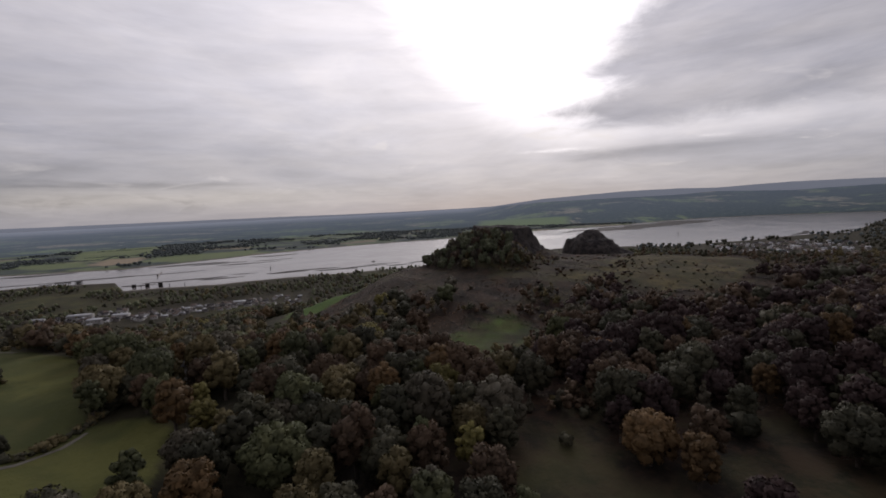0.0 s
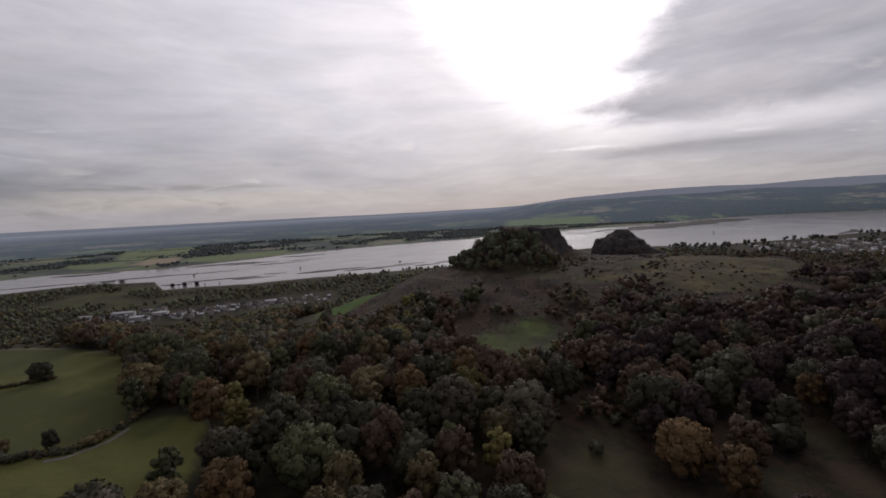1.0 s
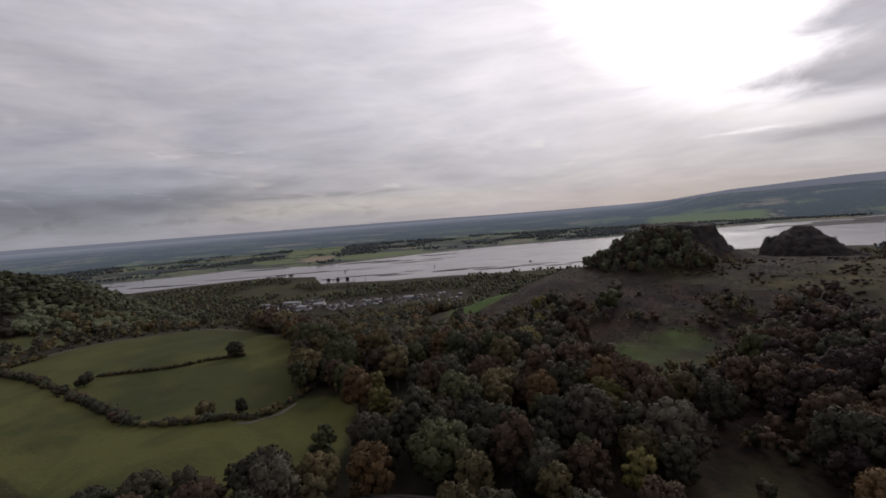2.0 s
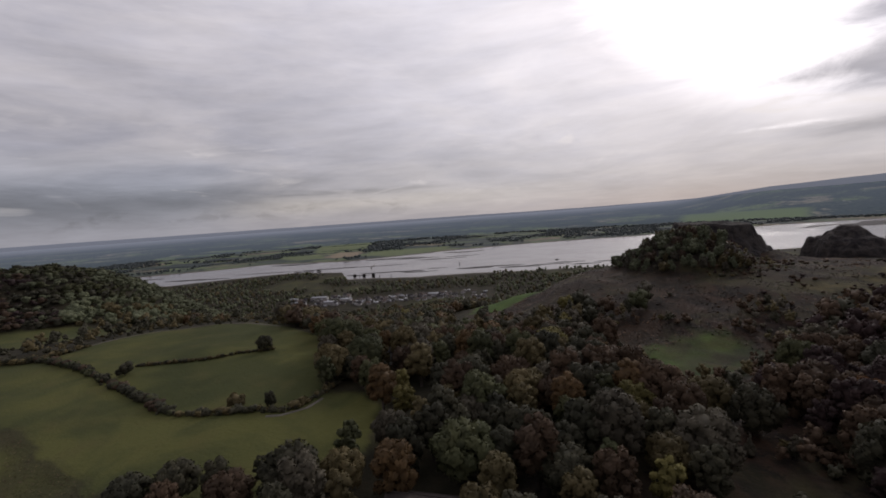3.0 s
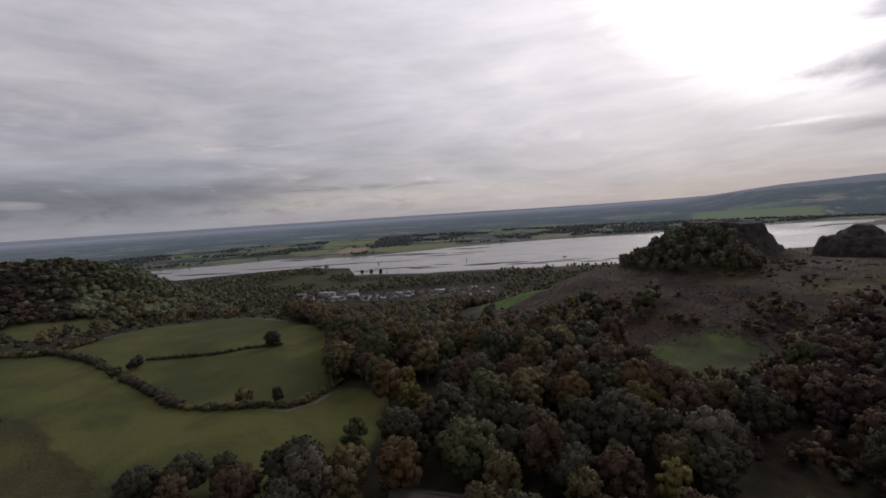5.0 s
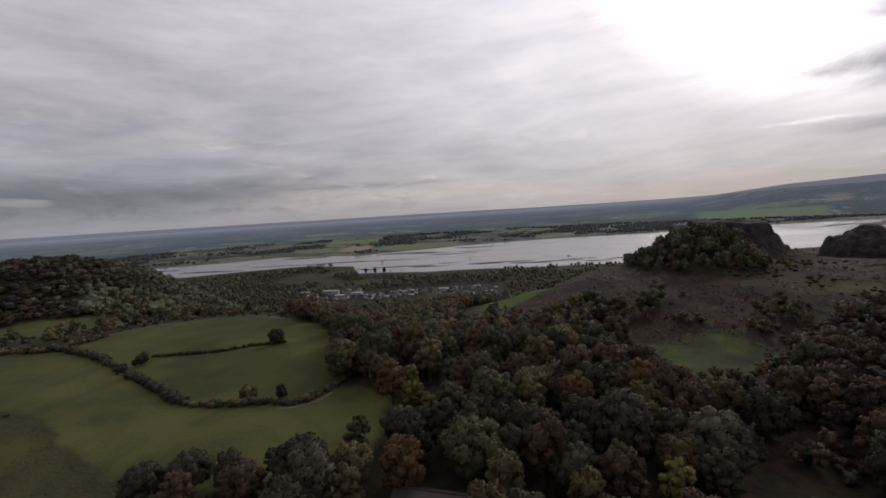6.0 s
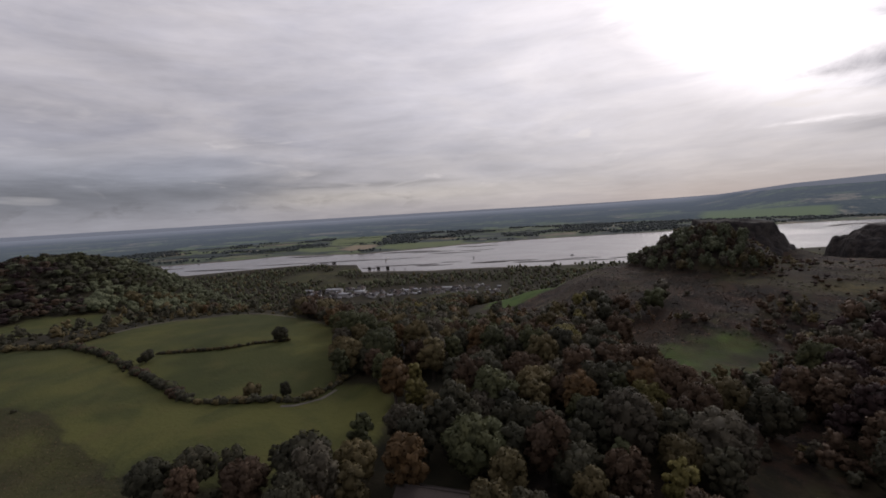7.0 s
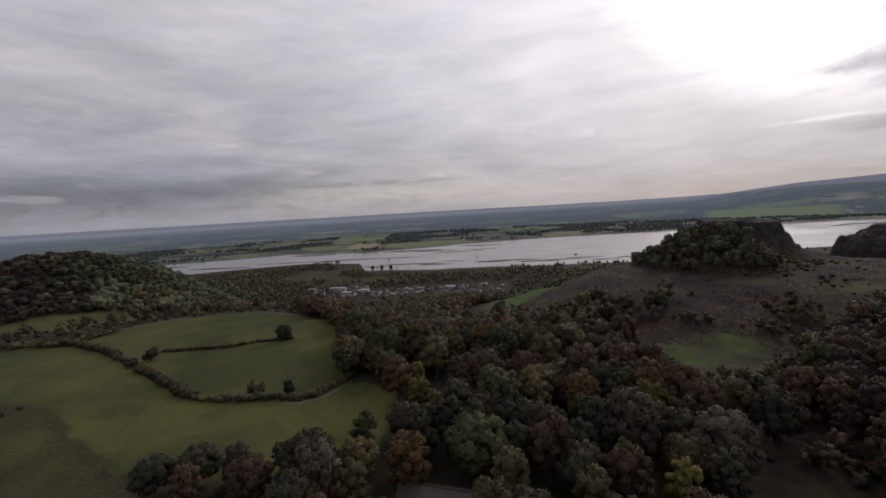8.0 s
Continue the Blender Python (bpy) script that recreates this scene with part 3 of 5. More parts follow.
def mesh_of(name, co, faces, mats=None, normals=None):
    """A mesh from arrays: faces all of one size."""
    me = bpy.data.meshes.new(name)
    co, faces = np.asarray(co, np.float32), np.asarray(faces, np.int32)
    n = faces.shape[1]
    me.vertices.add(len(co))
    me.vertices.foreach_set("co", co.ravel())
    me.loops.add(faces.size)
    me.loops.foreach_set("vertex_index", faces.ravel())
    me.polygons.add(len(faces))
    me.polygons.foreach_set("loop_start", np.arange(0, faces.size, n, dtype=np.int32))
    if mats is not None:
        me.polygons.foreach_set("material_index", np.asarray(mats, np.int32))
    me.update(calc_edges=True)
    me.validate()
    if normals is not None:
        me.polygons.foreach_set("use_smooth", np.ones(len(me.polygons), bool))
        nl = me.attributes.new("custom_normal", "FLOAT_VECTOR", "POINT")
        nl.data.foreach_set("vector", np.asarray(normals, np.float32).ravel())
        me.update()
    return me


def build_water():
    az = np.radians(np.arange(-180, 180, 2.0))
    rad = np.array([1000, 1400, 2000, 3000, 4700])
    A, Rr = np.meshgrid(az, rad)
    co = np.stack([Rr * np.sin(A), Rr * np.cos(A), 0 * A], -1).reshape(-1, 3)
    idx = np.arange(A.size).reshape(A.shape)
    nxt = np.roll(idx, -1, 1)
    quads = np.stack([idx[:-1], nxt[:-1], nxt[1:], idx[1:]], -1).reshape(-1, 4)[:, ::-1]
    me = mesh_of("river", co, quads)
    me.materials.append(water_material())
    tagged(new("water", me), "calm pale river reflecting an overcast sky", "river", kind="structure")


TOP_AZ = [-180, -90, -60, -30, -6, 0, 6.5, 13, 22.6, 28.8, 32.6, 39, 46, 60, 180]
TOP_EL = [-0.35, -0.35, -0.45, -0.40, -0.30, -0.15, -0.05, 0.32, 0.42, 0.45, 0.66, 0.36, 0.55, 0.6, -0.35]
RANGE_EL = [-0.02, -0.02, -0.05, -0.08, -0.12, -0.06, 0.06, 0.72, 1.18, 1.2, 1.05, 1.25, 1.12, 1.2, -0.02]


def build_backdrop():
    """The far country rising to the skyline, and the hazy range behind it."""
    az = np.concatenate([np.arange(-92, 64, 0.3), np.arange(64, 268, 3.0)])
    azw = (az + 180) % 360 - 180
    a = np.radians(az)
    start = np.maximum(3250, np.interp(azw, FAR_AZ, FAR_R) + 30)
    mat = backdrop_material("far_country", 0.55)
    for rows, r0, lift, tops, haze0, haze1 in ((58, None, 1.0, TOP_EL, 0.08, 0.84), (8, 4855.0, 0.6, RANGE_EL, 0.90, 0.98)):
        s = np.linspace(0, 1, rows)[:, None]
        first = start if r0 is None else np.full_like(az, r0)
        last = 4850.0 if r0 is None else 4905.0
        r = first + (last - first) * s
        low = np.degrees(np.arctan2(-2 - 161.5, first)) if r0 is None else np.full_like(az, -1.4)
        top = np.interp(azw, TOP_AZ, tops)
        e = low + (top - low) * s ** 0.85
        true = first / (1 - (0.78 - 0.46 * smooth(2, 14, azw)) * s) if r0 is None else 14000 + 0 * r
        px, py = true * np.sin(a), true * np.cos(a)
        roll = fbm(px, py, 700, 4, 31) * 5.5 * np.sin(np.pi * np.clip(s, 0, 1)) ** 0.5 + fbm(px, py, 90, 3, 33) * 2.6 * s
        if r0 is not None:
            roll = (fbm(az * 10 + 0 * r, 0 * r, 45, 5, 35) * 6 + fbm(az * 10 + 0 * r, 0 * r, 6, 3, 36) * 2.0) * s
        z = 161.5 + r * np.tan(np.radians(e)) + roll * lift
        n = len(az)
        co = np.stack([r * np.sin(a), r * np.cos(a), z], -1).reshape(-1, 3)
        idx = np.arange(rows * n).reshape(rows, n)
        nxt = np.roll(idx, -1, 1)
        quads = np.stack([idx[:-1], nxt[:-1], nxt[1:], idx[1:]], -1).reshape(-1, 4)[:, ::-1]
        me = mesh_of("far_country", co, quads)
        at = me.attributes.new("plan", "FLOAT_VECTOR", "POINT")
        at.data.foreach_set("vector", np.stack([px, py, 0 * px], -1).astype(np.float32).ravel())
        # share of painted haze, growing with distance and weaker on the right
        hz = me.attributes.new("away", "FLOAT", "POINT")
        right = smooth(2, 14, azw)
        hz.data.foreach_set("value", (haze0 + (haze1 - haze0) * s ** 0.95 * (1 - 0.5 * right * (r0 is None)) + 0 * r).astype(np.float32).ravel())
        ld = me.attributes.new("lush", "FLOAT", "POINT")
        meadow = smooth(4.5, 6.0, azw + 0.8 * fbm(px, py, 300, 2, 37)) * smooth(17, 15.5, azw) * smooth(-2.75, -2.6, e) * smooth(-1.75, -1.95, e - 0.012 * azw)
        ld.data.foreach_set("value", (meadow * (r0 is None)).astype(np.float32).ravel())
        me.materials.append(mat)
        me.polygons.foreach_set("use_smooth", np.ones(len(me.polygons), bool))
        tagged(new("backdrop", me), "hazy far country of woods and fields" if r0 is None else "hazy blue-grey hills on the skyline", "hills", kind="structure")


def outcrop(cx, cy, rx, ry, base, top, flat, swell, seed, lean, turn=0.0):
    """A crag with broken faces and a nearly flat top."""
    n = 84
    g = np.linspace(-1.45, 1.45, n)
    u, v = np.meshgrid(g, g)
    x, y = u * rx, v * ry
    n1, n2 = fbm(x, y, 17, 3, seed), fbm(x, y, 6, 3, seed + 1)
    q = np.hypot(u + 0.14 * n1 + 0.04 * n2, v + 0.14 * fbm(x, y, 17, 3, seed + 2))
    prof = np.clip((1.32 - q) / (1.32 - flat), 0, 1)
    prof = (prof + 0.06 * np.sin(prof * 2 * np.pi)).clip(0, 1) ** swell
    z = base + (top - base) * prof * (1 + 0.07 * n1 + lean * u)
    steep = prof * (1 - prof) * 4
    z = z + steep * (1.6 * np.sin(z * 0.55 + 2 * n1) + 2.2 * n2) + 0.8 * n2
    rim = np.maximum(np.abs(u), np.abs(v)) > 1.42
    z = np.where(rim, base - 30, z)
    co = np.stack([x, y, z], -1).reshape(-1, 3)
    idx = np.arange(n * n).reshape(n, n)
    quads = np.stack([idx[:-1, :-1], idx[:-1, 1:], idx[1:, 1:], idx[1:, :-1]], -1).reshape(-1, 4)
    me = mesh_of("rock_crag", co, quads)
    me.materials.append(ROCK)
    ob = new("rock_crag", me)
    ob.matrix_world = pose(cx, cy, 0, 0, 0, turn)
    tagged(ob, "dark bare basalt crag with steep broken faces", "rock crag", "crags")


ROCK = rock_material()
build_ground()
build_water()
outcrop(73, 533, 46, 44, 86, 135.0, 0.74, 1.0, 81, -0.05)
outcrop(254, 735, 36, 46, 60, 113.5, 0.30, 0.5, 85, -0.06)
outcrop(292, 728, 66, 50, 52, 82, 0.2, 1.0, 89, -0.25)
build_backdrop()

# ------------------------------------------------------------ trees


def ico():
    bm = bmesh.new()
    bmesh.ops.create_icosphere(bm, subdivisions=1, radius=1.0)
    co = np.array([v.co[:] for v in bm.verts])
    f = np.array([[v.index for v in q.verts] for q in bm.faces])
    bm.free()
    return co / np.linalg.norm(co, axis=1, keepdims=True), f


ICO_V, ICO_F = ico()


def crown_arrays(seed, width, height, base, lobes, leaves, leaf, kind="round"):
    """Boughs of a crown: uneven lumps of foliage with leaf clumps standing out of them. Returns points, triangles and normals."""
    rng = np.random.default_rng(seed)
    cs, rs = [], []
    for i in range(lobes):
        t = (i + 0.5) / lobes
        if kind == "cone":
            a, q = i * 2.4, width * 0.5 * (1 - t) ** 0.8
            cs.append((q * 0.42 * math.cos(a), q * 0.42 * math.sin(a), base + t * (height - base) * 0.95))
            rs.append(max(0.35, q * 0.78))
        else:
            # boughs wound round an egg-shaped crown, from its skirt to its top
            w = -0.62 + 1.55 * t + rng.uniform(-0.10, 0.10)
            ring = math.sqrt(max(0.04, 1 - min(1, abs(w)) ** 2))
            a, k = i * 2.399 + rng.uniform(-0.5, 0.5), rng.uniform(0.70, 0.90)
            cs.append((math.cos(a) * ring * width * 0.5 * k, math.sin(a) * ring * width * 0.5 * k, base + (height - base) * (0.44 + 0.40 * w)))
            rs.append(width * rng.uniform(0.085, 0.165) * (1.0 if lobes > 12 else 1.6))
    cs, rs = np.array(cs), np.array(rs)
    n_out = len(cs)
    if kind != "cone":
        mid, up = base + (height - base) * 0.36, (height - base) * 0.24
        cs = np.vstack([cs, [[0, 0, mid], [0, 0, mid + up]]])
        rs = np.append(rs, [width * 0.41, width * 0.35])
    many = leaves * 3
    pick = rng.choice(n_out, many, p=rs[:n_out] ** 2 / (rs[:n_out] ** 2).sum())
    d = rng.normal(size=(many, 3))
    d[:, 2] += 0.45
    d /= np.linalg.norm(d, axis=1, keepdims=True)
    p = cs[pick] + d * (rs[pick] * rng.uniform(0.86, 1.16, many))[:, None]
    # none are wasted inside another bough
    gap = np.linalg.norm(p[:, None] - cs[None], axis=2) / rs[None]
    gap[np.arange(many), pick] = 9
    keep = np.flatnonzero(gap.min(1) > 0.80)[:leaves]
    d, p, leaves = d[keep], p[keep], len(keep)
    nrm = d + rng.normal(size=(leaves, 3)) * 0.55
    nrm /= np.linalg.norm(nrm, axis=1, keepdims=True)
    t1 = np.cross(nrm, rng.normal(size=(leaves, 3)))
    t1 /= np.linalg.norm(t1, axis=1, keepdims=True)
    t2 = np.cross(nrm, t1)
    s = leaf * rng.uniform(0.5, 1.25, (leaves, 1))
    clump = np.stack([p - t1 * s * 0.6 - t2 * s * 0.3, p + t1 * s * 0.6 - t2 * s * 0.35, p + t2 * s * 0.75 + nrm * s * 0.15], 1).reshape(-1, 3)
    tri = np.arange(leaves * 3).reshape(-1, 3)
    mid = np.array([0, 0, base + (height - base) * 0.35])

    def lean(q, own):
        """Leaves lie with the round of their bough and of the whole crown."""
        o = (q - mid) / (width * 0.5, width * 0.5, (height - base) * 0.55)
        o /= np.linalg.norm(o, axis=1, keepdims=True) + 1e-6
        m = own * 0.75 + o * 0.45
        return m / (np.linalg.norm(m, axis=1, keepdims=True) + 1e-6)

    vs, fs, n, ns = [clump], [tri], len(clump), [np.repeat(lean(p, d * 0.7 + nrm * 0.45), 3, 0)]
    for c, q in zip(cs, rs):
        v = c + ICO_V * q * (0.88 + 0.13 * rng.normal(size=(len(ICO_V), 1)).clip(-1.6, 1.6))
        vs.append(v)
        fs.append(ICO_F + n)
        ns.append(lean(v, ICO_V))
        n += len(ICO_V)
    return np.concatenate(vs), np.concatenate(fs), np.concatenate(ns)


def tube(p0, p1, r0, r1, sides=7):
    p0, p1 = np.array(p0, float), np.array(p1, float)
    d = (p1 - p0) / np.linalg.norm(p1 - p0)
    a = np.cross(d, (0.3, 0.9, 0.1))
    a /= np.linalg.norm(a)
    b = np.cross(d, a)
    ang = np.linspace(0, 2 * np.pi, sides, endpoint=False)
    ring = np.cos(ang)[:, None] * a + np.sin(ang)[:, None] * b
    v = np.concatenate([p0 + ring * r0, p1 + ring * r1])
    f = []
    for i in range(sides):
        j = (i + 1) % sides
        f += [[i, j, sides + j], [i, sides + j, sides + i]]
    return v, np.array(f)


def join(parts):
    vs, fs, n = [], [], 0
    for v, f in parts:
        vs.append(v)
        fs.append(f + n)
        n += len(v)
    return np.concatenate(vs), np.concatenate(fs)


def trunk_arrays(seed, width, height, base):
    rng = np.random.default_rng(seed + 500)
    r = 0.022 * height + 0.08
    top = base + (height - base) * 0.5
    bits = [tube((0, 0, -1.0), (0.1, 0.05, base * 0.7), r * 1.25, r), tube((0.1, 0.05, base * 0.7), (0, 0.1, top), r, r * 0.45)]
    for i in range(5):
        a = i * 1.26 + rng.uniform(-0.4, 0.4)
        z0 = base * 0.75 + (top - base * 0.75) * i / 6
        k = width * rng.uniform(0.22, 0.36)
        bits.append(tube((0.05, 0.05, z0), (k * math.cos(a), k * math.sin(a), z0 + height * rng.uniform(0.15, 0.28)), r * 0.45, r * 0.12, 5))
    return join(bits)


# width, height, crown base, lobes, kind
SHAPES = {
    "oak": (11.0, 13.5, 2.4, 38, "round"),
    "beech": (9.4, 15.5, 2.2, 36, "round"),
    "ash": (7.6, 14.5, 2.8, 28, "round"),
    "birch": (5.0, 11.5, 1.8, 20, "round"),
    "thorn": (5.0, 4.6, 0.7, 6, "round"),
    "fir": (4.2, 9.5, 0.8, 9, "cone"),
}
PROTO = {}


def tree_data(shape, variant, colour):
    """Shared trunk and crown meshes of one near tree."""
    key = (shape, variant, colour)
    if key not in PROTO:
        w, h, base, lobes, kind = SHAPES[shape]
        seed = list(SHAPES).index(shape) * 10 + variant
        v, f, ln = crown_arrays(seed, w, h, base * 0.4, lobes, int(230 * w + 300), 0.56, kind)
        crown = mesh_of("crown", v, f, None, ln)
        crown.materials.append(LEAF[colour])
        v, f = trunk_arrays(seed, w, h, base)
        trunk = mesh_of("trunk", v, f)
        trunk.materials.append(BARK)
        PROTO[key] = (crown, trunk)
    return PROTO[key]


LOOKS = {"bronze": "bronze autumn", "green": "mid green", "deep": "very dark brown", "dark": "dark green", "olive": "olive green", "brown": "brown autumn", "rust": "rust orange autumn", "yellow": "bright yellow-green", "grey": "grey-green", "far": "dim green", "hill": "dim green"}
FORMS = {"oak": "broad spreading crown", "beech": "tall full crown", "ash": "upright crown", "birch": "slim light crown", "thorn": "low bushy crown", "fir": "pointed conical crown"}


def tree(x, y, shape, colour, size=1.0, variant=0, turn=0.0, group="woodland trees", where="in the woodland"):
    crown, trunk = tree_data(shape, variant, colour)
    root = new("tree")
    root.empty_display_size = 0.5
    root.matrix_world = pose(x, y, float(land(x, y)), 0, 0, turn) @ Matrix.Scale(size, 4)
    for name, me in (("trunk", trunk), ("crown", crown)):
        ob = new(name, me)
        ob.parent = root
    tagged(root, f"{LOOKS[colour]} tree with {FORMS[shape]} {where}", "tree", group)


def scatter(rng, n, box, ok, gap):
    """Places in a box of plan, kept apart by gap."""
    x0, x1, y0, y1 = box
    cell, grid, out = gap, {}, []
    xs, ys = rng.uniform(x0, x1, n), rng.uniform(y0, y1, n)
    keep = ok(xs, ys)
    for x, y in zip(xs[keep], ys[keep]):
        i, j = int(x // cell), int(y // cell)
        if any((x - a) ** 2 + (y - b) ** 2 < gap * gap for di in (-1, 0, 1) for dj in (-1, 0, 1) for a, b in grid.get((i + di, j + dj), ())):
            continue
        grid.setdefault((i, j), []).append((x, y))
        out.append((x, y))
    return np.array(out)


FEATURES = []  # x, y, shape, colour, size, where
FEATURES += [(-175, 156, "oak", "dark", 0.66, "beside a pasture hedge"), (-120, 107, "beech", "dark", 0.42, "beside a pasture hedge"),
             (-132, 103, "thorn", "olive", 1.1, "beside a pasture hedge"), (-215, 112, "thorn", "dark", 1.3, "beside a pasture hedge")]
FEATURES += [(47, 97, "oak", "bronze", 1.1, "beside a clearing"), (60, 96, "ash", "brown", 1.1, "beside a clearing"), (55, 124, "oak", "brown", 1.15, "beside a clearing"),
             (57, 152, "oak", "rust", 1.1, "in the woodland"), (72, 117, "fir", "grey", 1.25, "beside a clearing"), (78, 110, "ash", "dark", 1.0, "beside a clearing"),
             (92, 92, "oak", "dark", 1.15, "beside a clearing"), (4, 96, "birch", "yellow", 1.25, "beside a clearing"), (7, 92, "thorn", "yellow", 0.9, "beside a clearing"),
             (19, 126, "fir", "grey", 0.62, "beside a clearing"), (24, 126, "fir", "grey", 0.66, "beside a clearing"), (34, 128, "birch", "grey", 0.6, "beside a clearing"),
             (30, 108, "thorn", "dark", 0.7, "in a grassy clearing"), (-88, 74, "birch", "dark", 0.8, "beside the pasture")]
FEATURES += [(-13, 226, "thorn", "dark", 1.5, "on the open hillside"), (-82, 188, "oak", "rust", 1.1, "in the woodland"), (-79, 128, "ash", "yellow", 0.92, "in the woodland"),
             (-70, 115, "ash", "yellow", 0.95, "in the woodland"), (-47, 183, "birch", "grey", 0.8, "in the woodland"), (-40, 92, "oak", "green", 1.3, "beside a slate-roofed house"),
             (-56, 90, "beech", "dark", 1.05, "beside a slate-roofed house"), (-29, 83, "ash", "olive", 1.15, "beside a slate-roofed house"), (-103, 62, "oak", "dark", 0.85, "beside the pasture"), (-97, 55, "ash", "brown", 0.9, "beside the pasture"), (-110, 55, "oak", "dark", 0.8, "beside the pasture"), (-86, 63, "oak", "brown", 0.9, "beside the pasture"),
             (-94, 66, "beech", "dark", 0.75, "beside the pasture"), (-76, 72, "oak", "dark", 1.15, "beside the pasture"), (75, 106, "thorn", "dark", 1.6, "beside a clearing")]


def in_wood(x, y):
    r, az = np.hypot(x, y), np.degrees(np.arctan2(x, y))
    z = land(x, y)
    ok = (r > 66) & (az > -80) & (az < 58) & (z > 14)
    for poly in (FIELD, STRIP, PATCH, FLANK, BELOW_FLANK, KNOLL, CLEARING, GLADE, OPENING, SCRUB):
        ok &= ~inside(x, y, poly)
    # the open bracken hillside
    n = fbm(x, y, 40, 3, 41)
    bare = (az > -15 + 5 * n) & (az < 16 + 8 * n) & (r > 176 + 80 * smooth(-1, -9, az) + 40 * n) & (r < 660)
    bare |= inside(x, y, [(-118, 268), (-58, 288), (-50, 480), (-60, 640), (-200, 640), (-172, 380)])
    bare |= (az > -2) & (az < 40 + 6 * n) & (r > 300 + 30 * n)
    ok &= ~(bare & ((fbm(x, y, 34, 3, 43) < 0.33) | (r > 330)))
    ok &= ~((az > -1) & (az < 13) & (r > 150) & (r < 270))
    ok &= ~((az > 24) & (r > 400 + 20 * n))
    ok &= ~((az < -46) & (r < 480) & (r > 150)) & ~((az < -49) & (r < 200))
    ok &= ~((np.hypot(x + 42, y - 72) < 12.5))
    ok &= ~((np.hypot(x + 104, y - 165) < 7.5)) & ~((az > -33.2) & (az < -31.2) & (r > 160) & (r < 196))
    return ok


def colour_of(rng, x, y, r):
    az = math.degrees(math.atan2(x, y))
    n = float(fbm(np.array([x]), np.array([y]), 55, 3, 51)[0]) + rng.normal() * 0.3
    # the wood to the right is darkened by leaf colour, as vignetting would
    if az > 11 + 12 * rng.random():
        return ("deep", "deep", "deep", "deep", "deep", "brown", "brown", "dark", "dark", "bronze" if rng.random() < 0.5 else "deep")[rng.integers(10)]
    if az < -6 and rng.random() < 0.6:
        return ("olive", "dark", "green", "olive", "grey", "dark", "brown", "green", "dark", "bronze", "yellow" if rng.random() < 0.25 else "olive")[rng.integers(11)]
    if n > 0.34:
        return "rust" if rng.random() < 0.10 else "bronze" if rng.random() < 0.25 else "brown"
    if n > 0.0:
        return ("brown", "olive", "grey", "brown", "dark")[rng.integers(5)]
    if n > -0.3:
        return ("olive", "grey", "dark", "green", "brown")[rng.integers(5)] if rng.random() < 0.985 else "yellow"
    return ("dark", "green", "dark", "grey")[rng.integers(4)]


def plant_woods():
    rng = np.random.default_rng(7)
    for x, y, shape, colour, size, where in FEATURES:
        tree(x, y, shape, colour, size, 0, (x * 37 + y * 11) % 360, "feature trees", where)
    taken = np.array([(f[0], f[1]) for f in FEATURES])
    spots = scatter(rng, 50000, (-420, 420, 20, 640), in_wood, 7.2)
    spots = spots[np.min(np.hypot(spots[:, None, 0] - taken[None, :, 0], spots[:, None, 1] - taken[None, :, 1]), 1) > 9.0]
    r = np.hypot(spots[:, 0], spots[:, 1])
    spots = spots[np.argsort(r)]
    kinds = ["oak", "beech", "ash", "oak", "birch", "beech"]
    near, rest = spots[:300], spots[300:]
    for x, y in near:
        shape = kinds[rng.integers(len(kinds))]
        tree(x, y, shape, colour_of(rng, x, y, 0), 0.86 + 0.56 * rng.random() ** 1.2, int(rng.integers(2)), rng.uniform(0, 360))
    q = np.hypot(rest[:, 0], rest[:, 1])
    stuff_trees("woodland", rest[q < 260], rng, kinds, 480, 0.98, (0.80, 1.25), "mixed autumn woodland of brown and green crowns")
    stuff_trees("woodland", rest[q >= 260], rng, kinds, 100, 1.5, (0.75, 1.1), "mixed autumn woodland on the falling slopes")


def stuff_trees(name, spots, rng, kinds, leaves, leaf, sizes, label, colours=None, flat=1.0):
    temp = {}
    vs, fs, ms, ns, n = [], [], [], [], 0
    zs = land(spots[:, 0], spots[:, 1])
    for (x, y), z in zip(spots, zs):
        shape = kinds[rng.integers(len(kinds))]
        key = (shape, int(rng.integers(3)))
        if key not in temp:
            w, h, base, lobes, kind = SHAPES[shape]
            temp[key] = crown_arrays(900 + key[1] + 7 * len(temp), w, h, base * 0.6, lobes // 2 if leaves > 110 else max(6, lobes // 4) if leaves > 30 else 3 if leaves > 10 else 1, leaves, leaf, kind)
        v, f, ln = temp[key]
        a, s = rng.uniform(0, 6.28), rng.uniform(*sizes)
        c, q = math.cos(a) * s, math.sin(a) * s
        vs.append(np.stack([v[:, 0] * c - v[:, 1] * q + x, v[:, 0] * q + v[:, 1] * c + y, v[:, 2] * s * flat + z - 0.3], -1))
        ca, sa = math.cos(a), math.sin(a)
        ns.append(np.stack([ln[:, 0] * ca - ln[:, 1] * sa, ln[:, 0] * sa + ln[:, 1] * ca, ln[:, 2]], -1))
        fs.append(f + n)
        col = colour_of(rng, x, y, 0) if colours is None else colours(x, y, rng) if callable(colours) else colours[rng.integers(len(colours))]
        ms.append(np.full(len(f), PALETTE.index(col)))
        n += len(v)
    me = mesh_of(name, np.concatenate(vs), np.concatenate(fs), np.concatenate(ms), np.concatenate(ns))
    for p in PALETTE:
        me.materials.append(LEAF[p])
    return tagged(new(name, me), label, "trees", kind="stuff")


